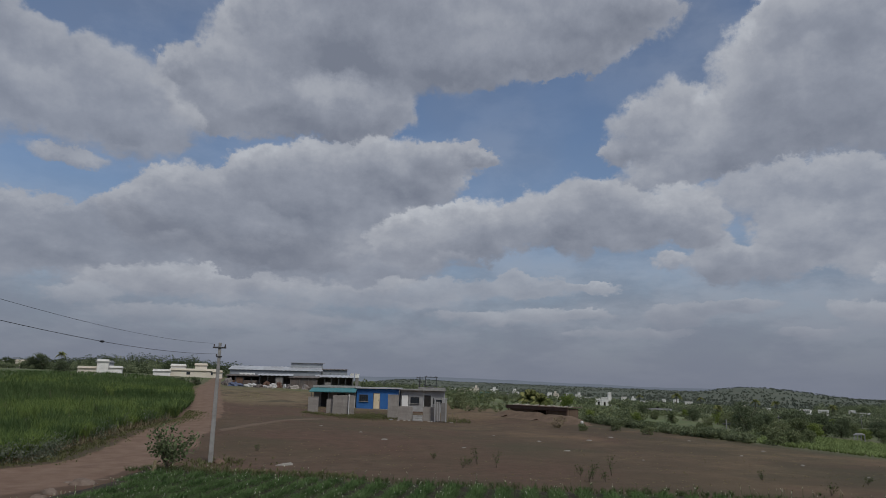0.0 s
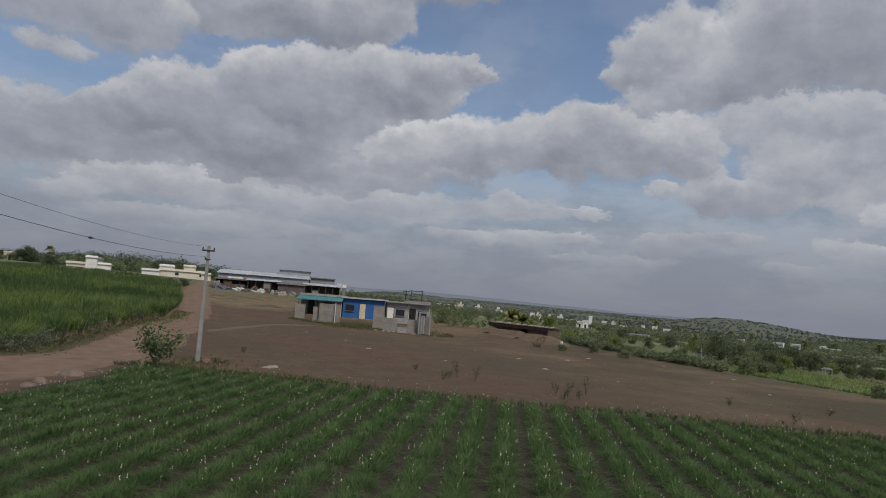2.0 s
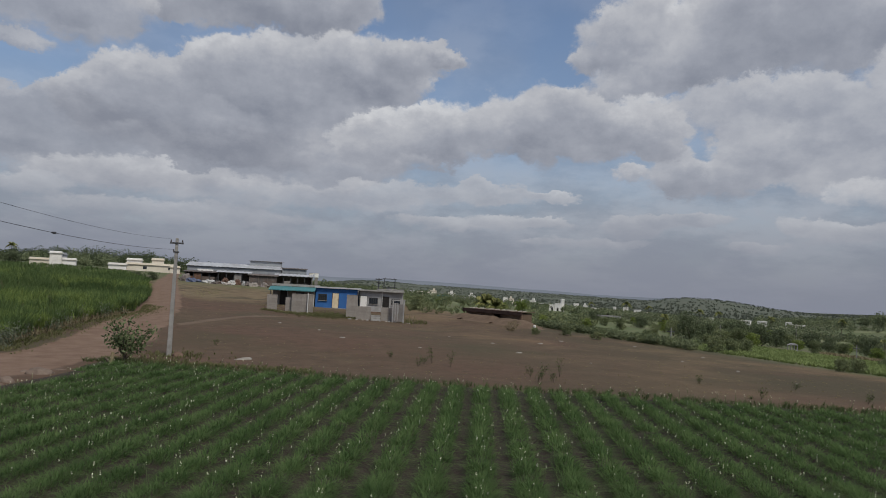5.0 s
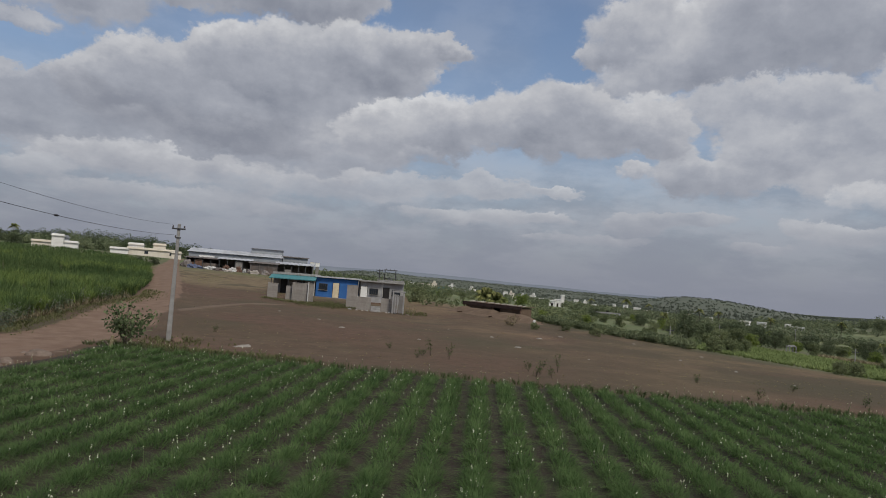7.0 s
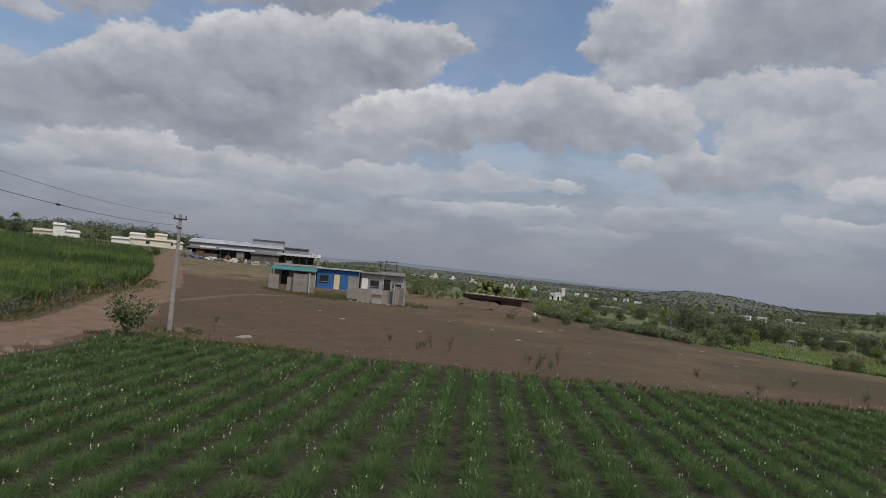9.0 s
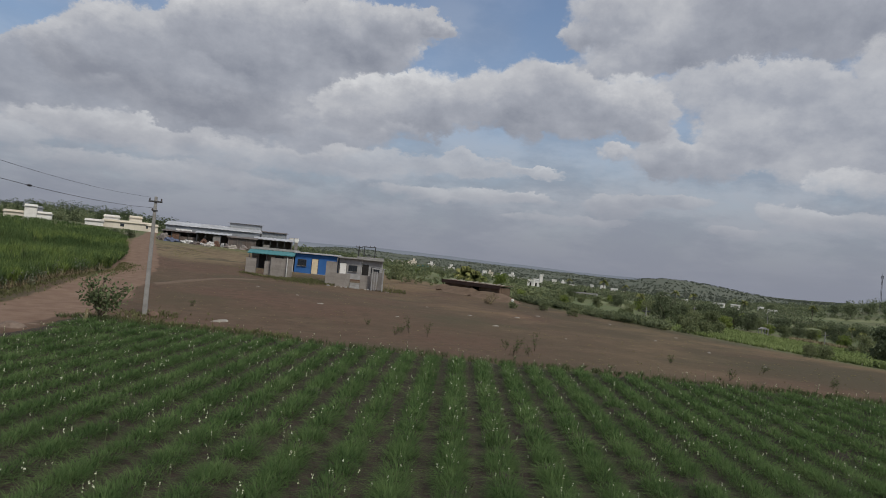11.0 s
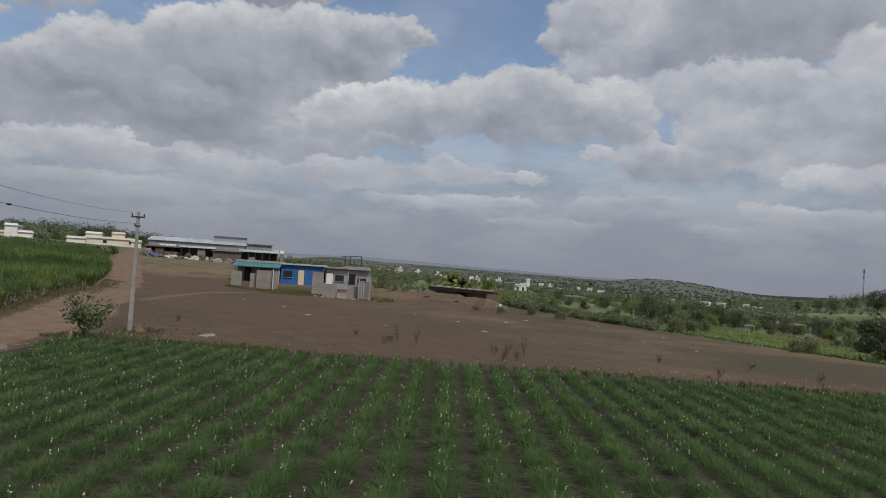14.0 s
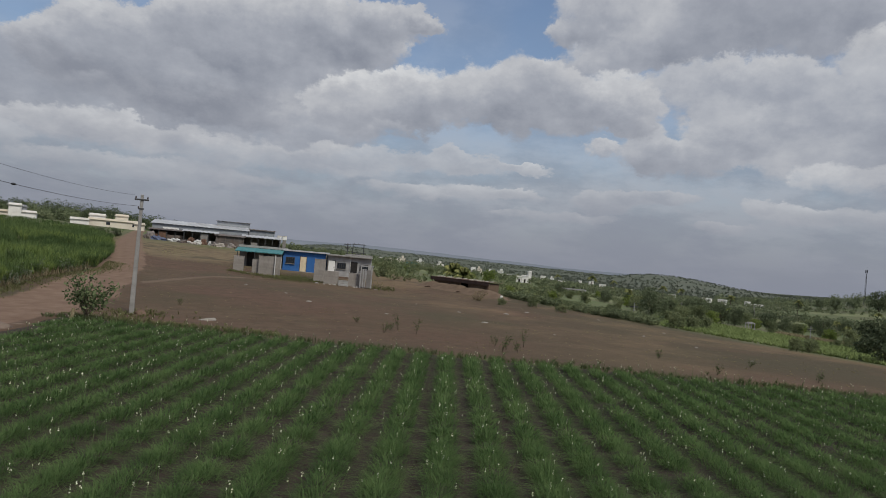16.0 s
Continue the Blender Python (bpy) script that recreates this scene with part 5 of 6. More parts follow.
part("stone", block(-0.14, -0.12, -0.1, 0.14, 0.12, 0.62, bevel=0.05), white_wall, marker)

# telecom mast and valley poles
x, y, z = spot(37.95, 700)
tower = thing("telecom_tower", (x, y, z), 10, "slim lattice telecom tower with antennas", "tower")
for a in range(3):
    ca, sa = math.cos(a * 2.094), math.sin(a * 2.094)
    part("leg", rod(bmesh.new(), (0.8 * ca, 0.8 * sa, 0), (0.3 * ca, 0.3 * sa, 31), 0.10, 0.08, 6), metal_dark, tower)
for i in range(10):
    z0, z1 = 3.1 * i, 3.1 * (i + 1)
    r0, r1 = 0.8 - 0.5 * i / 10, 0.8 - 0.5 * (i + 1) / 10
    for a in range(3):
        c0, c1 = a * 2.094, (a + 1) * 2.094
        part("brace", rod(bmesh.new(), (r0 * math.cos(c0), r0 * math.sin(c0), z0), (r1 * math.cos(c1), r1 * math.sin(c1), z1), 0.04, None, 5), metal_dark, tower)
for a, zz in ((0.3, 29), (2.4, 29), (4.5, 29), (3.6, 24)):
    part("antenna", block(0.9 * math.cos(a) - 0.2, 0.9 * math.sin(a) - 0.2, zz - 1.2, 0.9 * math.cos(a) + 0.2, 0.9 * math.sin(a) + 0.2, zz + 1.4, bevel=0.05), metal_dark, tower)
part("spike", rod(bmesh.new(), (0, 0, 30.5), (0, 0, 33.5), 0.06), metal_dark, tower)


def field_pole(bearing, dist, h, mat):
    x, y, z = spot(bearing, dist)
    ob = thing("field_pole", (x, y, z - 0.2), rng.uniform(0, 40), "plain pale power pole standing in the valley", "power pole", "valley poles")
    part("shaft", rod(bmesh.new(), (0, 0, 0), (rng.uniform(-0.1, 0.1), 0, h), 0.09, 0.07, 6), mat, ob)
    part("crossarm", block(-0.55, -0.06, h - 0.55, 0.55, 0.06, h - 0.43), metal_dark, ob)


for b, dd, h in ((22.1, 90, 2.1), (25.7, 150, 3.4), (34.74, 122, 2.5), (30.9, 260, 5), (17.3, 420, 7), (6.9, 300, 6)):
    field_pole(b, dd, h, concrete)

# far ridges, their haze given by a blue-grey glow of their own
ridge_mat = bpy.data.materials.new("haze_glow_ridge")
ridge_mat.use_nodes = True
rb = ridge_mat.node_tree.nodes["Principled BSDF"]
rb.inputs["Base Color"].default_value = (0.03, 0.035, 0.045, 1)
# emission stands in for haze lit between eye and hills
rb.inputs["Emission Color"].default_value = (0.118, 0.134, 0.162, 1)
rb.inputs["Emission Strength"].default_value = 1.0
RIDGE = ((-14, 52), (0, 66), (7, 53), (12, 42), (16, 29), (21, 23), (29, 16))
for dist, b0, b1, share, seed in ((4600, -14, 29, 1.0, 3.0), (4300, -8, 28, 0.62, 8.0)):
    v, f = [], []
    n = 160
    for i in range(n + 1):
        b = b0 + (b1 - b0) * i / n
        e = smooth(b0, b0 + 4, b) * (1 - smooth(b1 - 5, b1, b))
        top = -8 + e * (8 + share * float(np.interp(b, [p[0] for p in RIDGE], [p[1] for p in RIDGE])) + 7 * noise.noise((b * 0.16, seed, 0)) + 2.5 * noise.noise((b * 0.9, seed, 4)))
        x, y = dist * math.sin(radians(b)), dist * math.cos(radians(b))
        v += [(x, y, -60), (x, y, top), (x * 1.04, y * 1.04, top - 6)]
    for i in range(n):
        a = 3 * i
        f += [(a, a + 3, a + 4, a + 1), (a + 1, a + 4, a + 5, a + 2)]
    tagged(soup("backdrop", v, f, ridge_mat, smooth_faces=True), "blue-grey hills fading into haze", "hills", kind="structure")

# ---- trees, bushes and weeds ----
bark = material("bark", [(0.065, 0.050, 0.038), (0.10, 0.08, 0.06), (0.14, 0.115, 0.09)], 3.0, 0.9, bump=0.5)
leaf_dark = material("dark_foliage", [(0.128, 0.152, 0.086), (0.176, 0.204, 0.114), (0.232, 0.260, 0.148)], 0.25, 0.7, island=0.5, each=0.25, glow_through=0.3)
leaf_mid = material("olive_foliage", [(0.128, 0.150, 0.078), (0.186, 0.212, 0.110), (0.256, 0.280, 0.148)], 0.25, 0.7, island=0.5, each=0.3, glow_through=0.3)
leaf_shade = material("shade_foliage", [(0.086, 0.106, 0.062), (0.126, 0.150, 0.086), (0.176, 0.202, 0.118)], 0.25, 0.7, island=0.5, each=0.3, glow_through=0.3)
leaf_light = material("light_foliage", [(0.125, 0.170, 0.048), (0.184, 0.236, 0.065), (0.258, 0.302, 0.093)], 0.25, 0.7, island=0.5, each=0.3, glow_through=0.35)
leaf_wood = material("wood_foliage", [(0.058, 0.074, 0.042), (0.082, 0.102, 0.056), (0.112, 0.134, 0.074)], 0.1, 0.8, island=0.5, glow_through=0.3)
# greyed, lightened leaf colour: valley haze is mixed into it
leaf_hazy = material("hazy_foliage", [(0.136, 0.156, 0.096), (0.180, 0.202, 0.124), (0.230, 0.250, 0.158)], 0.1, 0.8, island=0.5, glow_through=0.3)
leaf_young = material("young_crop", [(0.150, 0.195, 0.072), (0.205, 0.255, 0.098), (0.270, 0.315, 0.130)], 0.15, 0.7, island=0.4, glow_through=0.35)
# paler and bluer still, with the haze of distance put into the colour
leaf_far_hazed = material("far_foliage", [(0.112, 0.128, 0.100), (0.138, 0.154, 0.120), (0.166, 0.182, 0.144)], 0.1, 0.8, island=0.5, glow_through=0.3)
leaf_palm = material("palm_leaf", [(0.110, 0.135, 0.050), (0.190, 0.205, 0.080), (0.330, 0.320, 0.130)], 0.6, 0.6, island=0.6, glow_through=0.3)


def crown(height, width, base, lobes, per, leaf):
    """Leaf clusters on the shells of uneven lobes."""
    cs, k = [], 0
    for i in range(lobes):
        a, r = rng.uniform(0, 2 * math.pi), width * 0.5 * math.sqrt(rng.random()) * 0.72
        z = base + (height - base) * rng.uniform(0.10, 0.86)
        rad_ = width * rng.uniform(0.13, 0.24)
        n = int(per / lobes)
        d = rng.normal(0, 1, (n, 3))
        d /= np.linalg.norm(d, axis=1)[:, None]
        sh = rng.uniform(0.55, 1.08, n)[:, None]
        cs.append(np.array([r * math.cos(a), r * math.sin(a), z]) + d * sh * np.array([rad_, rad_, rad_ * 0.8]))
    return leaves(np.concatenate(cs), leaf, (leaf * 0.8,) * 3, 3)


def trunk_mesh(height, base, width, r):
    bm = bmesh.new()
    fork = Vector((rng.normal(0, 0.1), rng.normal(0, 0.1), base + 0.15 * (height - base)))
    rod(bm, (0, 0, -0.3), fork * 0.5 + Vector((rng.normal(0, 0.08), 0, 0)), r * 1.25, r, 8)
    rod(bm, fork * 0.5, fork, r, r * 0.8, 8)
    for i in range(6):
        a = i * 1.05 + rng.uniform(-0.3, 0.3)
        tip = Vector((math.cos(a) * width * 0.32, math.sin(a) * width * 0.32, base + (height - base) * rng.uniform(0.45, 0.8)))
        midp = fork.lerp(tip, 0.5) + Vector((0, 0, 0.12 * height * 0.3))
        rod(bm, fork, midp, r * 0.55, r * 0.35, 6)
        rod(bm, midp, tip, r * 0.35, r * 0.12, 6)
    return bm


def tree(name, mat, height, width, base, lobes, per, leaf, label, category="tree", group=""):
    ob = thing(name, (0, 0, 0), 0, label, category, group)
    part("trunk", trunk_mesh(height, base, width, max(0.05, height * 0.028)), bark, ob)
    tagged(soup("crown", *crown(height, width, base, lobes, per, leaf), mat, ob), kind="stuff")
    return ob


def plant_copies(proto, places):
    """The first place takes the original, the others copies."""
    for i, (b, dd, size) in enumerate(places):
        if b > 11 and 100 < dd < 360:
            dd, size = dd * 0.7, size * (0.54 if b > 21 else 0.42)
        x, y, z = spot(b, dd)
        m = pose(x, y, z - 0.05, 0, 0, rng.uniform(0, 360)) @ Matrix.Diagonal((size, size, size * rng.uniform(0.92, 1.1), 1))
        if i == 0:
            proto.matrix_basis = m
        else:
            c = proto.copy()
            scene.collection.objects.link(c)
            for ch in proto.children:
                k = ch.copy()
                k.parent = c
                scene.collection.objects.link(k)
            c.matrix_basis = m


big_tree = tree("shade_tree", leaf_shade, 8.0, 9.0, 0.5, 34, 1500, 0.21, "large dark green shade tree in the valley", group="valley trees")
plant_copies(big_tree, [(23.5, 166, 1.0), (24.6, 172, 0.72), (28.6, 205, 1.0), (29.6, 214, 0.85), (27.4, 196, 0.95), (26.4, 222, 0.9), (33.0, 228, 0.8), (35.6, 240, 0.95), (38.6, 260, 1.0), (31.8, 262, 0.9), (19.8, 250, 0.9), (16.2, 300, 0.95), (36.9, 330, 1.1), (40.5, 210, 1.0), (38.85, 600, 1.9), (36.2, 600, 1.1), (35.2, 650, 1.0), (37.3, 640, 1.2), (33.8, 620, 0.9), (31.0, 640, 0.9), (29.3, 700, 0.9)])
round_tree = tree("round_tree", leaf_mid, 6.0, 7.4, 0.2, 28, 1200, 0.19, "bushy olive green tree in the valley", group="valley trees")
plant_copies(round_tree, [(25.8, 150, 0.75), (26.9, 180, 1.0), (30.2, 250, 1.0), (32.1, 190, 0.7), (33.9, 210, 0.75), (22.3, 200, 0.9), (20.9, 180, 0.8), (18.2, 190, 0.85), (17.0, 220, 0.8), (14.9, 210, 0.8), (37.3, 205, 0.85), (39.7, 230, 1.0), (34.8, 300, 1.0), (28.2, 300, 1.1), (25.2, 290, 1.0), (1.7, 104, 0.42), (-5.6, 260, 0.45), (-3.5, 262, 0.4), (-6.8, 266, 0.45), (4.2, 200, 0.35), (5.4, 180, 0.3)])
pale_tree = tree("light_tree", leaf_light, 5.0, 6.0, 0.2, 24, 950, 0.18, "light green leafy tree in the valley", group="valley trees")
plant_copies(pale_tree, [(27.9, 185, 0.9), (31.0, 205, 0.8), (21.6, 230, 1.0), (15.6, 170, 0.8), (12.0, 150, 0.7), (10.3, 170, 0.7), (36.0, 190, 0.8), (19.2, 320, 1.1), (24.0, 240, 0.9), (29.0, 330, 1.1), (3.2, 150, 0.35), (8.8, 240, 0.45), (34.2, 260, 0.9), (38.0, 300, 1.0), (-1.0, 280, 0.4)])
edge_tree = tree("field_edge_tree", leaf_shade, 4.6, 5.4, 0.3, 20, 2600, 0.13, "dense dark tree at the bare field's edge")
plant_copies(edge_tree, [(39.4, 66, 0.84), (41.6, 70, 0.8)])
shrub = tree("valley_shrub", leaf_mid, 2.6, 3.9, 0.0, 16, 700, 0.13, "low bushy shrub along the field's edge", "shrub", "edge shrubs")
plant_copies(shrub, [(25.4, 104, 1.0), (24.7, 98, 0.64), (26.5, 112, 1.0), (20.3, 92, 0.48), (16.4, 104, 0.8), (14.0, 108, 0.8), (11.4, 104, 0.7), (27.6, 128, 1.0), (33.9, 63, 0.38), (34.75, 65, 0.42), (36.5, 150, 0.8), (38.2, 130, 0.9), (37.2, 160, 0.8)])
cane_bush = tree("dark_bush", leaf_shade, 3.4, 4.4, 0.1, 14, 900, 0.14, "dark round bush behind the cane field", "bush")
plant_copies(cane_bush, [(-28.4, 190, 1.0), (-29.7, 260, 1.5), (-30.3, 262, 1.2), (-19.2, 150, 0.5), (-20.4, 152, 0.45)])
cut_shrub = tree("field_shrub", leaf_dry, 1.1, 1.7, 0.05, 8, 150, 0.06, "ragged dry low shrub on the bare field", "shrub")
plant_copies(cut_shrub, [(9.7, 75, 1.0), (9.2, 75.5, 0.6), (1.4, 80, 0.5)])


def palm(height, n_fronds, length, sag=0.72):
    ob = thing("coconut_palm", (0, 0, 0), 0, "coconut palm with drooping feathered fronds", "palm tree", "palms")
    bm = bmesh.new()
    p = Vector((0, 0, -0.3))
    for i in range(6):
        nx = Vector((0.04 * i * i * 0.4, 0, -0.3 + (height + 0.3) * (i + 1) / 6))
        rod(bm, p, nx, 0.17 - 0.012 * i, 0.16 - 0.012 * i, 8)
        p = nx
    part("trunk", bm, bark, ob)
    for i in range(n_fronds):
        a, el = i * 2.4, rng.uniform(0.0, 1.5)
        d, side = Vector((math.cos(a), math.sin(a), 0)), Vector((-math.sin(a), math.cos(a), 0))
        v, f = [], []
        rib = [p + d * (length * t * math.cos(el) * (1 - 0.15 * t)) + Vector((0, 0, length * (t * math.sin(el) - sag * t * t))) for t in (0, 0.25, 0.5, 0.75, 1.0)]
        for a_, b_ in zip(rib, rib[1:]):
            k = len(v)
            v += [a_ - side * 0.03, a_ + side * 0.03, b_ + side * 0.03, b_ - side * 0.03]
            f.append((k, k + 1, k + 2, k + 3))
        for j in range(15):
            t = j / 14
            c = p + d * (length * t * math.cos(el) * (1 - 0.15 * t)) + Vector((0, 0, length * (t * math.sin(el) - sag * t * t)))
            w = 0.62 * math.sin(math.pi * min(0.12 + 0.88 * t, 1.0)) + 0.03
            for s in (-1, 1):
                k = len(v)
                tip = c + side * s * w + d * 0.22 + Vector((0, 0, -0.75 * w - 0.15 * rng.random()))
                v += [c - d * 0.11, c + d * 0.11, tip + d * 0.02, tip - d * 0.02]
                f.append((k, k + 1, k + 2, k + 3))
                k = len(v)
                c2 = c + d * length * 0.04
                tip2 = c2 + side * s * w * 0.96 + d * 0.2 + Vector((0, 0, -0.80 * w - 0.15 * rng.random()))
                v += [c2 - d * 0.11, c2 + d * 0.11, tip2 + d * 0.02, tip2 - d * 0.02]
                f.append((k, k + 1, k + 2, k + 3))
        soup("frond", np.array([tuple(u) for u in v]), np.array(f), leaf_palm, ob)
    return ob


near_palm = palm(2.4, 40, 3.2, 0.45)
plant_copies(near_palm, [(7.2, 126, 0.92), (8.0, 123, 0.82)])
far_palm = palm(6.5, 14, 2.8)
plant_copies(far_palm, [(21.5, 230, 1.0), (36.4, 300, 1.0), (37.0, 260, 0.8), (24.2, 420, 1.2), (25.6, 440, 1.1), (18.6, 380, 1.2), (29.2, 420, 1.2), (33.8, 480, 1.2), (15.9, 460, 1.1), (38.8, 420, 1.1), (20.4, 500, 1.2), (-28.6, 330, 1.0)])

# woods and scrub, too many to count
def copse(name, n, b0, b1, d0, d1, size, quads, leaf, mat, label, keep):
    cs, i = [], 0
    tries = 0
    while len(cs) < n and tries < n * 12:
        tries += 1
        b = rng.uniform(b0, b1)
        dd = d0 * (d1 / d0) ** rng.random()
        x, y, z = spot(b, dd)
        if keep(x, y, b, dd):
            cs.append((x, y, z, (size(b) if callable(size) else size) * rng.uniform(0.55, 1.25)))
    c = np.array(cs)
    lobes = 5
    cc = np.repeat(c, lobes, axis=0)
    off = rng.normal(0, 1, (len(cc), 3)) * (cc[:, 3] * 0.27)[:, None]
    cen = cc[:, :3] + off
    cen[:, 2] = cc[:, 2] + np.abs(cc[:, 3] * rng.uniform(0.15, 0.85, len(cc)))
    k = np.repeat(cen, quads, axis=0)
    d = rng.normal(0, 1, k.shape)
    d /= np.linalg.norm(d, axis=1)[:, None]
    k = k + d * (np.repeat(cc[:, 3], quads) * 0.24)[:, None]
    k[:, 2] = np.maximum(k[:, 2], np.repeat(cc[:, 2], quads) + 0.1)
    ob = soup(name, *leaves(k, leaf, (0, 0, 0), 1), mat)
    return tagged(ob, label, "trees", kind="stuff")


def in_valley(x, y, b, dd):
    q = 0.906 * (x - 12) + 0.424 * (y - 95)
    if q < 14:
        return False
    if 12.2 < b < 14.2 and 230 < dd < 400:
        return False
    if (24 < b < 39.5 and q < 66) or (3.5 < b < 10.5 and dd < 190):
        return False
    return noise.noise((x * 0.012, y * 0.012, 2.0)) + 0.5 * noise.noise((x * 0.05, y * 0.05, 7.0)) > (0.10 if dd < 300 else -0.04 if dd < 520 else -0.22)


def hedge(x, y, b, dd):
    q = 0.906 * (x - 12) + 0.424 * (y - 95)
    return 1.5 < q < 13 and (b < 24 or q > 60) and noise.noise((x * 0.10, y * 0.10, 4.0)) > 0.0


copse("edge_scrub", 280, 9, 25, 70, 135, 0.80, 26, 0.10, leaf_dark, "continuous olive scrub along the bare field's edge", hedge)
copse("edge_scrub", 280, 9, 25, 70, 140, 0.75, 24, 0.09, leaf_mid, "low pale scrub along the bare field's edge", hedge)
copse("scrub", 420, 0.5, 44, 100, 330, 1.5, 24, 0.16, leaf_mid, "olive scrub and small trees in the valley", in_valley)
copse("scrub", 240, 0.5, 44, 110, 360, 1.7, 24, 0.17, leaf_dark, "dark scrub and small trees in the valley", in_valley)
# the first of these two woods carries haze in its leaf colour
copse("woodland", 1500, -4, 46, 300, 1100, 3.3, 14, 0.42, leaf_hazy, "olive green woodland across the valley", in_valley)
copse("woodland", 1300, -4, 46, 320, 1100, 3.6, 14, 0.45, leaf_dark, "dark green woodland across the valley", in_valley)
# farthest trees, coloured as though seen through haze
copse("far_woodland", 9000, -8, 46, 1000, 4200, 4.2, 5, 1.3, leaf_far_hazed, "dark distant woodland in the valley", lambda x, y, b, dd: noise.noise((x * 0.004, y * 0.004, 2.0)) > -0.25 and not (19 < b < 30 and 1900 < dd and noise.noise((x * 0.012, y * 0.012, 5.0)) < -0.28))
copse("ridge_woodland", 300, 28, 47, 620, 1400, 8.0, 22, 0.6, leaf_dark, "trees along the terraced skyline", lambda x, y, b, dd: noise.noise((x * 0.02, y * 0.02, 6.0)) > -0.1)
def ridge_size(b):
    return 3.4 + 3.2 * smooth(-30, -25.5, b) - 2.4 * smooth(-18.5, -14, b)


copse("hill_woodland", 950, -43, -9, 285, 430, ridge_size, 40, 0.27, leaf_wood, "dark trees covering the low ridge", lambda x, y, b, dd: True)
copse("hill_woodland", 420, -43, -6, 232, 420, lambda b: ridge_size(b) * 0.62, 26, 0.27, leaf_dark, "olive trees covering the low ridge", lambda x, y, b, dd: dd > 250 or rng.random() < 0.5)
copse("yard_scrub", 26, 0.6, 5.6, 92, 150, 1.15, 30, 0.11, leaf_mid, "ragged olive scrub beyond the grey house", lambda x, y, b, dd: True)
copse("house_trees", 120, -9, 4, 215, 380, 2.4, 26, 0.25, leaf_dark, "olive trees behind the small houses", lambda x, y, b, dd: True)

# terraced strips on the far slope
strip_pale = material("terrace_crop", [(0.115, 0.135, 0.060), (0.150, 0.165, 0.080), (0.190, 0.195, 0.105)], 0.3, 0.9)
for b0, b1, d0, d1 in ((31.5, 36, 300, 318), (33, 39, 360, 385), (30.5, 34, 430, 460), (34.5, 40, 520, 560), (36, 42, 440, 470), (13, 17, 240, 262), (17.5, 21, 190, 206), (1.5, 5, 250, 275), (3, 7, 330, 370), (20, 24, 300, 330)):
    v, f = [], []
    for i in range(25):
        b = b0 + (b1 - b0) * i / 24
        for k in range(4):
            dd = d0 + (d1 - d0) * k / 3 + 6 * noise.noise((b * 0.8, d0, k * 0.2))
            x, y, z = spot(b, dd)
            v.append((x, y, z + (0.5 if 0 < k < 3 and 0 < i < 24 else -0.2)))
    for i in range(24):
        for k in range(3):
            a = i * 4 + k
            f.append((a, a + 4, a + 5, a + 1))
    tagged(soup("terrace_field", v, f, strip_pale, smooth_faces=True), "pale green cultivated strip in the valley", "field", kind="structure")

# bright green field behind the bare ground
xy = []
while len(xy) < 5000:
    b, dd = rng.uniform(23.5, 41), rng.uniform(58, 160)
    x, y, z = spot(b, dd)
    q = 0.906 * (x - 12) + 0.424 * (y - 95)
    if 5 < q < 56 and rng.random() < (b - 23) / 3:
        xy.append((x, y))
green_field = soup("green_field", *blades(on_land(np.array(xy)), 0.5, 0.09, 1.1, 6), leaf_young)
tagged(green_field, "bright green young crop beyond the bare field", "crop", kind="stuff")
xy = []
while len(xy) < 900:
    b, dd = rng.uniform(32.5, 40.5), rng.uniform(100, 240)
    x, y, z = spot(b, dd)
    q = 0.906 * (x - 12) + 0.424 * (y - 95)
    if 57 < q < 66:
        xy.append((x, y))
stubble = soup("dry_field", *blades(on_land(np.array(xy)), 0.7, 0.12, 0.9, 7), leaf_dry)
tagged(stubble, "strip of dry yellow stubble in the valley", "crop", kind="stuff")

leaf_sap = material("sapling_leaf", [(0.098, 0.128, 0.062), (0.145, 0.182, 0.088), (0.200, 0.238, 0.122)], 1.5, 0.7, island=0.5, glow_through=0.35)
# sapling by the pole
x, y, z = spot(-20.85, 38.9)
sap = thing("roadside_sapling", (x, y, z), 0, "leafy roadside sapling with dark upper leaves", "sapling")
bm = bmesh.new()
tips = []
rod(bm, (0, 0, -0.1), (0.05, 0, 0.5), 0.045, 0.035, 7)
for i in range(11):
    a = i * 2.39
    r = rng.uniform(0.5, 1.25)
    tip = Vector((math.cos(a) * r + 0.1, math.sin(a) * r * 0.8, rng.uniform(0.8, 2.35)))
    rod(bm, (0.05, 0, 0.1 + 0.035 * i), tip, 0.024, 0.008, 5)
    tips += [Vector((0.05, 0, 0.3)).lerp(tip, k) for k in (0.45, 0.65, 0.85, 1.0)]
part("trunk", bm, bark, sap)
tagged(soup("foliage", *leaves(np.array([tuple(t) for t in tips]), 0.092, (0.22, 0.22, 0.18), 22), leaf_sap, sap), kind="stuff")
x, y, z = spot(-21.7, 38.5)
stump = thing("cut_stump", (x, y, z), 0, "short weathered stump with a leaning fork", "stump")
part("trunk", rod(bmesh.new(), (0, 0, -0.1), (0.08, 0, 0.62), 0.11, 0.085, 8), leaf_dry, stump)
part("fork", rod(bmesh.new(), (0.03, 0, 0.05), (-0.32, 0.05, 0.32), 0.07, 0.05, 7), bark, stump)


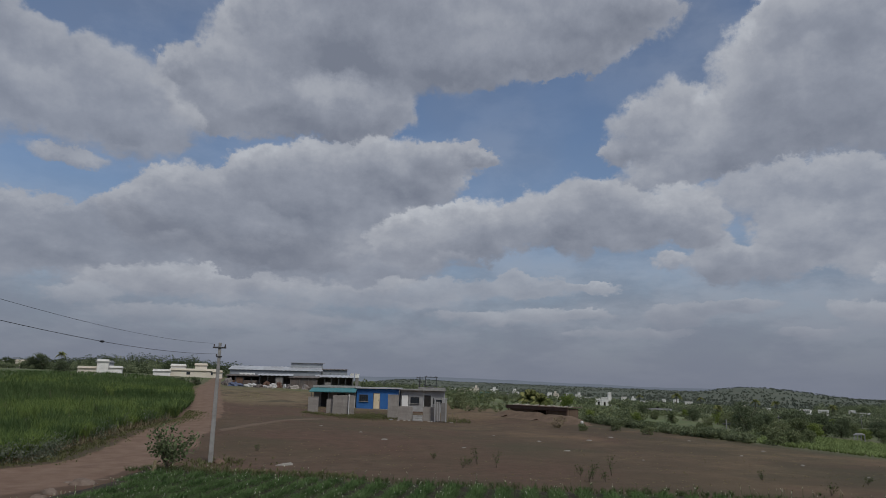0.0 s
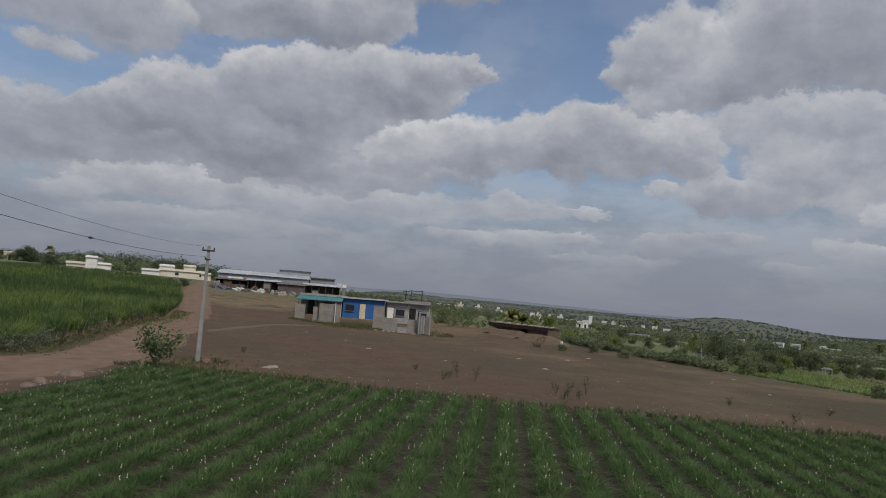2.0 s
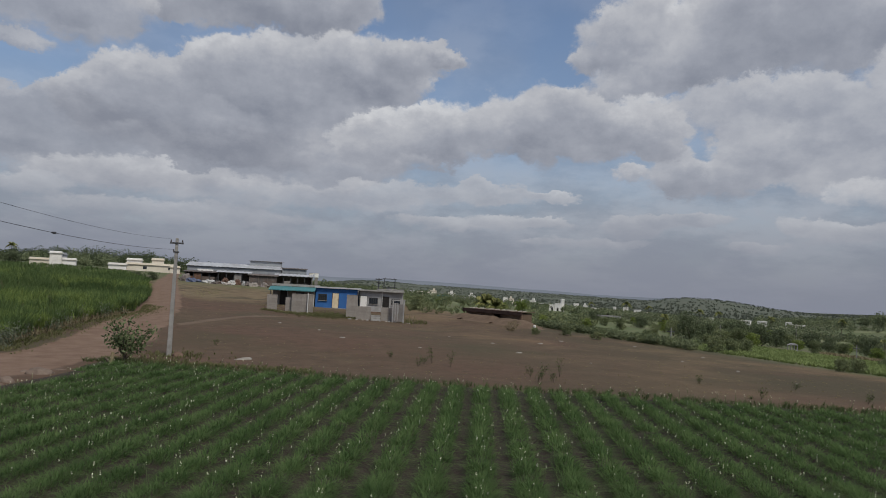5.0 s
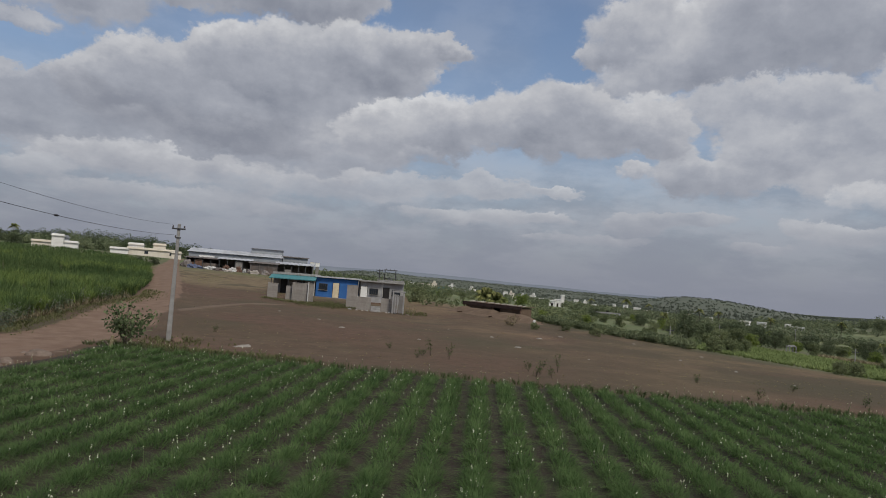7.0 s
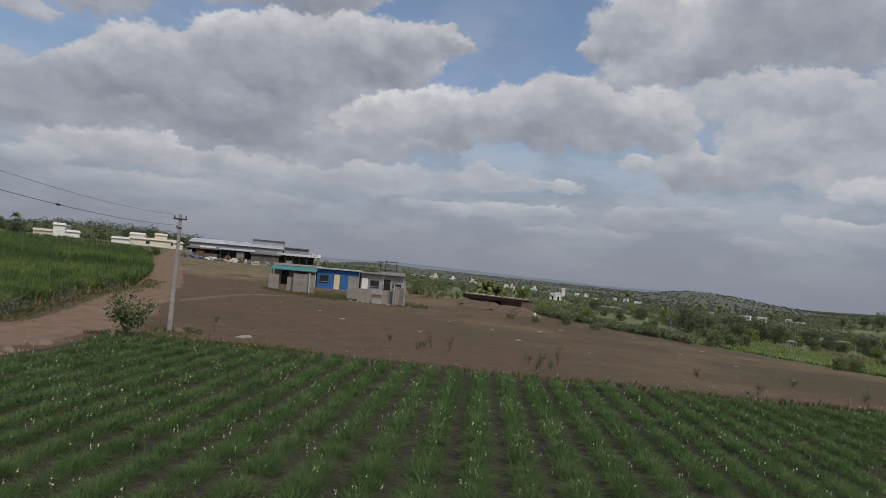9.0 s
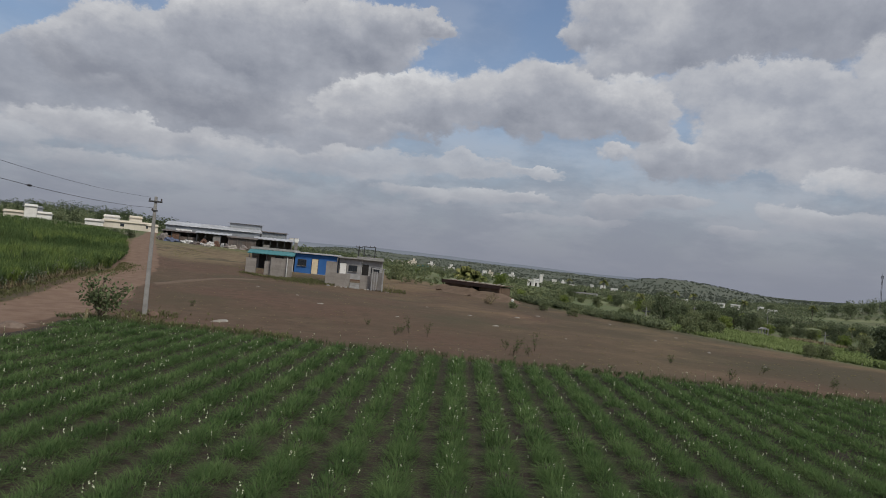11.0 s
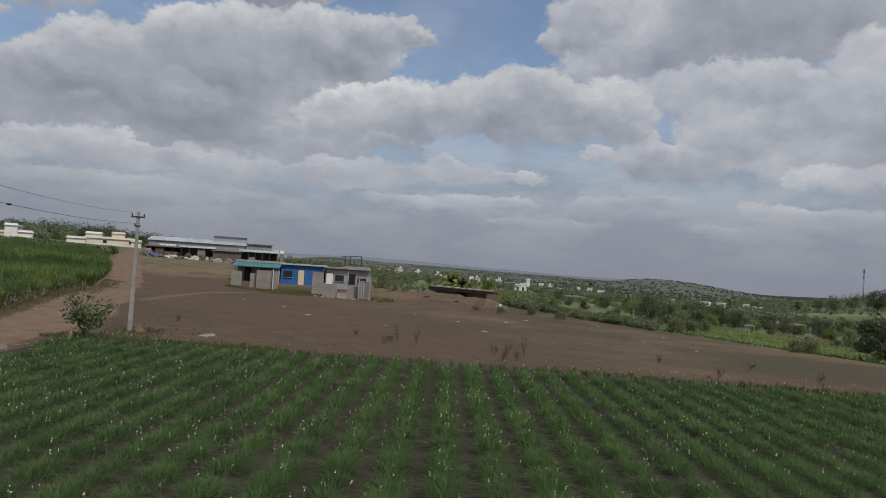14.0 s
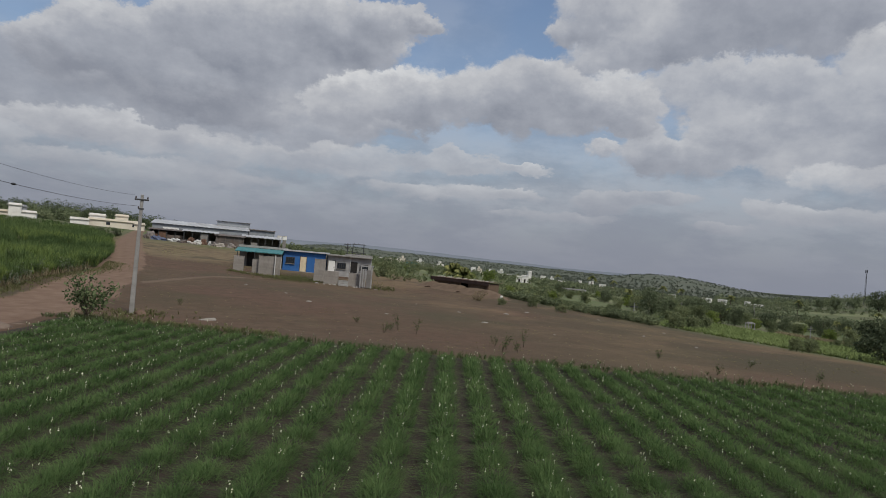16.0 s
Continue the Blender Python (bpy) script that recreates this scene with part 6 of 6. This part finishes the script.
def boulder(name, bearing, dist, sx, sy, sz, mat, label, turn=0.0):
    x, y, z = spot(bearing, dist)
    ob = thing(name, (x, y, z), turn, label, "stone", "loose stones")
    bm = bmesh.new()
    bmesh.ops.create_icosphere(bm, subdivisions=3, radius=1.0)
    sd = rng.uniform(0, 90)
    for v in bm.verts:
        k = 1 + 0.25 * noise.noise(v.co * 1.3 + Vector((sd, 0, 0))) + 0.08 * noise.noise(v.co * 4 + Vector((sd, 3, 0)))
        v.co = Vector((v.co.x * sx * k, v.co.y * sy * k, max(v.co.z, -0.5) * sz * k))
    part("stone", bm, mat, ob)
    return ob


brown_rock = material("brown_rock", [(0.115, 0.082, 0.062), (0.155, 0.115, 0.090), (0.20, 0.155, 0.125)], 2.0, 0.9, bump=0.5, bump_scale=4.0, each=0.3)
boulder("flat_rock", -26.2, 34.7, 0.60, 0.46, 0.32, brown_rock, "flat brown rock at the roadside", 10)
boulder("field_stone", -28.2, 32.4, 0.32, 0.27, 0.26, brown_rock, "brown stone at the roadside")
boulder("field_stone", -28.9, 31.2, 0.36, 0.27, 0.24, brown_rock, "brown stone at the roadside")
boulder("field_stone", -25.0, 36.0, 0.3, 0.18, 0.1, brown_rock, "brown stone at the roadside")
boulder("field_stone", -27.2, 35.5, 0.22, 0.2, 0.12, brown_rock, "brown stone at the roadside")
x, y, z = spot(-12.1, 40.9)
slab = thing("stone_slab", (x, y, z), 28, "long pale stone slab lying on the soil", "slab")
bm = bmesh.new()
bmesh.ops.create_icosphere(bm, subdivisions=3, radius=1.0)
for v in bm.verts:
    k = 1 + 0.3 * noise.noise(v.co * 1.7)
    v.co = Vector((v.co.x * 0.52 * k, v.co.y * 0.17 * k, max(v.co.z, -0.3) * 0.13 * k + 0.04 * v.co.x))
part("slab", bm, slab_stone, slab)
for b, dd, s in ((7.99, 57.5, 0.22), (4.4, 62, 0.14), (10.2, 51, 0.28), (13.6, 66, 0.25), (23.0, 56, 0.2), (27.0, 52, 0.22), (19.4, 68, 0.2), (11.9, 61, 0.3), (-4.4, 54, 0.26), (-6.3, 60, 0.2), (2.0, 50, 0.16), (31.0, 47, 0.2), (-9.5, 66, 0.18), (16.0, 48, 0.15), (24.5, 62, 0.2)):
    boulder("pale_scrap", b, dd, s, s * 0.5, s * 0.28, slab_stone, "small pale scrap lying on the bare field", rng.uniform(0, 90))

# thin upright weeds on the bare field
for b, dd, h in ((3.1, 42, 0.95), (4.6, 40.6, 0.85), (2.4, 41.5, 0.4), (13.6, 39.4, 0.95), (11.8, 36.5, 0.75), (12.1, 37.5, 0.9), (13.1, 36.8, 0.55), (11.2, 38.3, 0.6), (24.3, 41.5, 0.5), (28.6, 37.2, 0.5), (35.5, 40, 0.5), (30.9, 43.5, 0.35), (-0.4, 44, 0.3), (1.9, 40.2, 0.45), (-14.2, 47.5, 0.4)):
    x, y, z = spot(b, dd)
    w = thing("tall_weed", (x, y, z), rng.uniform(0, 360), "thin upright dark weed on the bare soil", "weed", "field weeds")
    bm = bmesh.new()
    ps = []
    for k in range(3):
        tip = Vector((rng.normal(0, 0.14), rng.normal(0, 0.14), h * rng.uniform(0.7, 1.0)))
        rod(bm, (0.02 * k, 0, -0.03), tip, 0.012, 0.006, 5)
        ps += [tip * t for t in (0.45, 0.65, 0.85, 1.0)]
    part("stem", bm, bark, w)
    tagged(soup("foliage", *leaves(np.array([tuple(t) for t in ps]), 0.034, (0.07, 0.07, 0.07), 9), leaf_weed, w), kind="stuff")

leaf_sparse = material("sparse_grass", [(0.160, 0.142, 0.076), (0.215, 0.185, 0.102), (0.270, 0.230, 0.135)], 0.4, 0.9, island=0.5, glow_through=0.3)
# sparse tufts over the bare field, thicker in patches
tuft = []
while len(tuft) < 800:
    b, dd = rng.uniform(-17, 41), 36 + 70 * rng.random() ** 1.2
    x, y, z = spot(b, dd)
    q = 0.906 * (x - 12) + 0.424 * (y - 95)
    if y > 34.2 - 0.2 * x and q < 2 and y < 91 and x > -14 - (y - 40) * 0.18:
        if noise.noise((x * 0.09, y * 0.14, 4.0)) + 0.6 * noise.noise((x * 0.4, y * 0.4, 1.0)) > rng.uniform(-0.5, 0.5):
            tuft.append((x, y))
tufts = soup("field_grass", *blades(on_land(np.array(tuft)), 0.13, 0.016, 2.4, 9, sag=0.42), leaf_sparse)
tagged(tufts, "sparse dry grass tufts on bare soil", "grass", kind="stuff")
leaf_turf = material("turf", [(0.190, 0.185, 0.086), (0.255, 0.240, 0.118), (0.320, 0.295, 0.155)], 0.12, 0.85, island=0.5, glow_through=0.3)
dryg = []
while len(dryg) < 700:
    x, y = rng.uniform(-46, -6), rng.uniform(86, 152)
    if x > cane_edge(min(y, 180)) + 7 and noise.noise((x * 0.12, y * 0.12, 9.0)) > rng.uniform(0.0, 0.4) and not (-17 < x < 1 and 91 < y < 108) and math.degrees(math.atan2(x, y)) < -7.5:
        dryg.append((x, y))
soup_dry = soup("dry_grass", *blades(on_land(np.array(dryg)), 0.15, 0.03, 2.2, 7, sag=0.42), leaf_turf)
tagged(soup_dry, "pale dry grass before the works sheds", "grass", kind="stuff")
leaf_turf_green = material("verge_blade", [(0.110, 0.118, 0.052), (0.155, 0.158, 0.074), (0.210, 0.205, 0.104)], 0.6, 0.8, island=0.5, glow_through=0.35)
# green grass at the yard walls, round the pole and along the road
vg = [(x, y) for x, y in zip(rng.uniform(-16, -2, 900), rng.normal(82.0, 0.9, 900))]
vg += [(x, y) for x, y in zip(rng.normal(-8.4, 2.0, 1100), rng.normal(81.6, 2.0, 1100))]
vg += [(x, y) for x, y in zip(rng.uniform(0.4, 3.5, 260), rng.normal(80.5, 1.2, 260))]
vg += [(PX + rng.normal(0.2, 1.0), PY + rng.normal(-0.5, 1.0)) for _ in range(160)]
vg += [(cane_edge(y) + 0.4 + abs(rng.normal(0, 0.9)), y) for y in rng.uniform(32, 75, 1600)]
vg += [(x, 34.2 - 0.2 * x + abs(rng.normal(0, 0.8))) for x in rng.uniform(-15.5, -4, 500)]
verge_grass = soup("verge_grass", *blades(on_land(np.array(vg)), 0.24, 0.03, 1.1, 7), leaf_turf_green)
tagged(verge_grass, "rough green grass along road and walls", "grass", kind="stuff")
# grey-green flowering weeds before the cane
wx = np.array([(cane_edge(y) + rng.uniform(-0.3, 0.8), y) for y in np.concatenate([rng.uniform(35.5, 43, 75), rng.uniform(44, 62, 30)])])
wb = on_land(wx, 0.0)
wb[:, 2] += rng.uniform(0.15, 0.9, len(wb))
grey_leaf = material("greyish_weed", [(0.105, 0.128, 0.080), (0.160, 0.182, 0.124), (0.235, 0.248, 0.190)], 1.0, 0.8, island=0.5, glow_through=0.3)
tagged(soup("roadside_weeds", *leaves(wb, 0.06, (0.24, 0.24, 0.24), 34), grey_leaf), "grey-green bushy weeds before the cane", "weeds", kind="stuff")

# straggling dark weeds along the far edge of the crop plot
ew = []
while len(ew) < 75:
    x = rng.uniform(3, 29)
    y = 33.6 - 0.2 * x + abs(rng.normal(0, 1.0))
    if noise.noise((x * 0.35, y * 0.35, 3.0)) > rng.uniform(-0.35, 0.3):
        ew.append((x, y))
ew = np.array(ew)
tagged(soup("edge_weeds", *blades(on_land(ew), 0.30, 0.026, 1.5, 14, sag=0.38), leaf_weed), "straggling dark weeds at the plot's edge", "weeds", kind="stuff")

# beaten footpath from the road to the yard walls
path_dirt = ground_surface("path_dirt", [(0.30, (0.118, 0.084, 0.060)), (0.50, (0.140, 0.101, 0.073)), (0.72, (0.165, 0.121, 0.089))])
line = along([(-18.6, 53.5), (-17.6, 56.5), (-16.5, 61.9), (-15.0, 68.3), (-12.6, 74.5), (-10.0, 79.0)], 60)
pv, pf, worn_path = [], [], []
for i, (x, y) in enumerate(line):
    w = 0.75 + 0.22 * noise.noise((i * 0.3, 1.0, 0)) - 0.45 * smooth(35, 59, i)
    for j, u in enumerate((-1.0, -0.5, 0.0, 0.5, 1.0)):
        px_ = x + u * w + 0.25 * noise.noise((i * 0.5, u, 3.0))
        worn_path.append((0.1, 0.62, 0.8, 0.62, 0.1)[j])
        pv.append((px_, y, land(px_, y) + (-0.03 if j in (0, 4) else 0.035)))
for i in range(59):
    for j in range(4):
        a = i * 5 + j
        pf.append((a, a + 1, a + 6, a + 5))
footpath = soup("footpath", pv, pf, path_dirt, smooth_faces=True)
set_track(footpath, worn_path)
tagged(footpath, "pale beaten footpath crossing the bare earth", "path", kind="structure")

# rubble at the foot of the yard walls
for k in range(14):
    x, y = (-4.6, -3.4, -2.6, -1.2, -0.2, 0.6, 1.3, -5.4, -12.0, -13.8, -0.9, 1.9, -3.9, -2.0)[k], 78.6 + 0.35 * (k % 3) + (4.3 if k in (8, 9) else 0)
    boulder("rubble_stone", math.degrees(math.atan2(x, y)), math.hypot(x, y), 0.16 + 0.03 * (k % 4), 0.12, 0.10 + 0.02 * (k % 3), (stone, concrete, brown_rock)[k % 3], "loose rubble at the yard wall's foot", 25 * k)
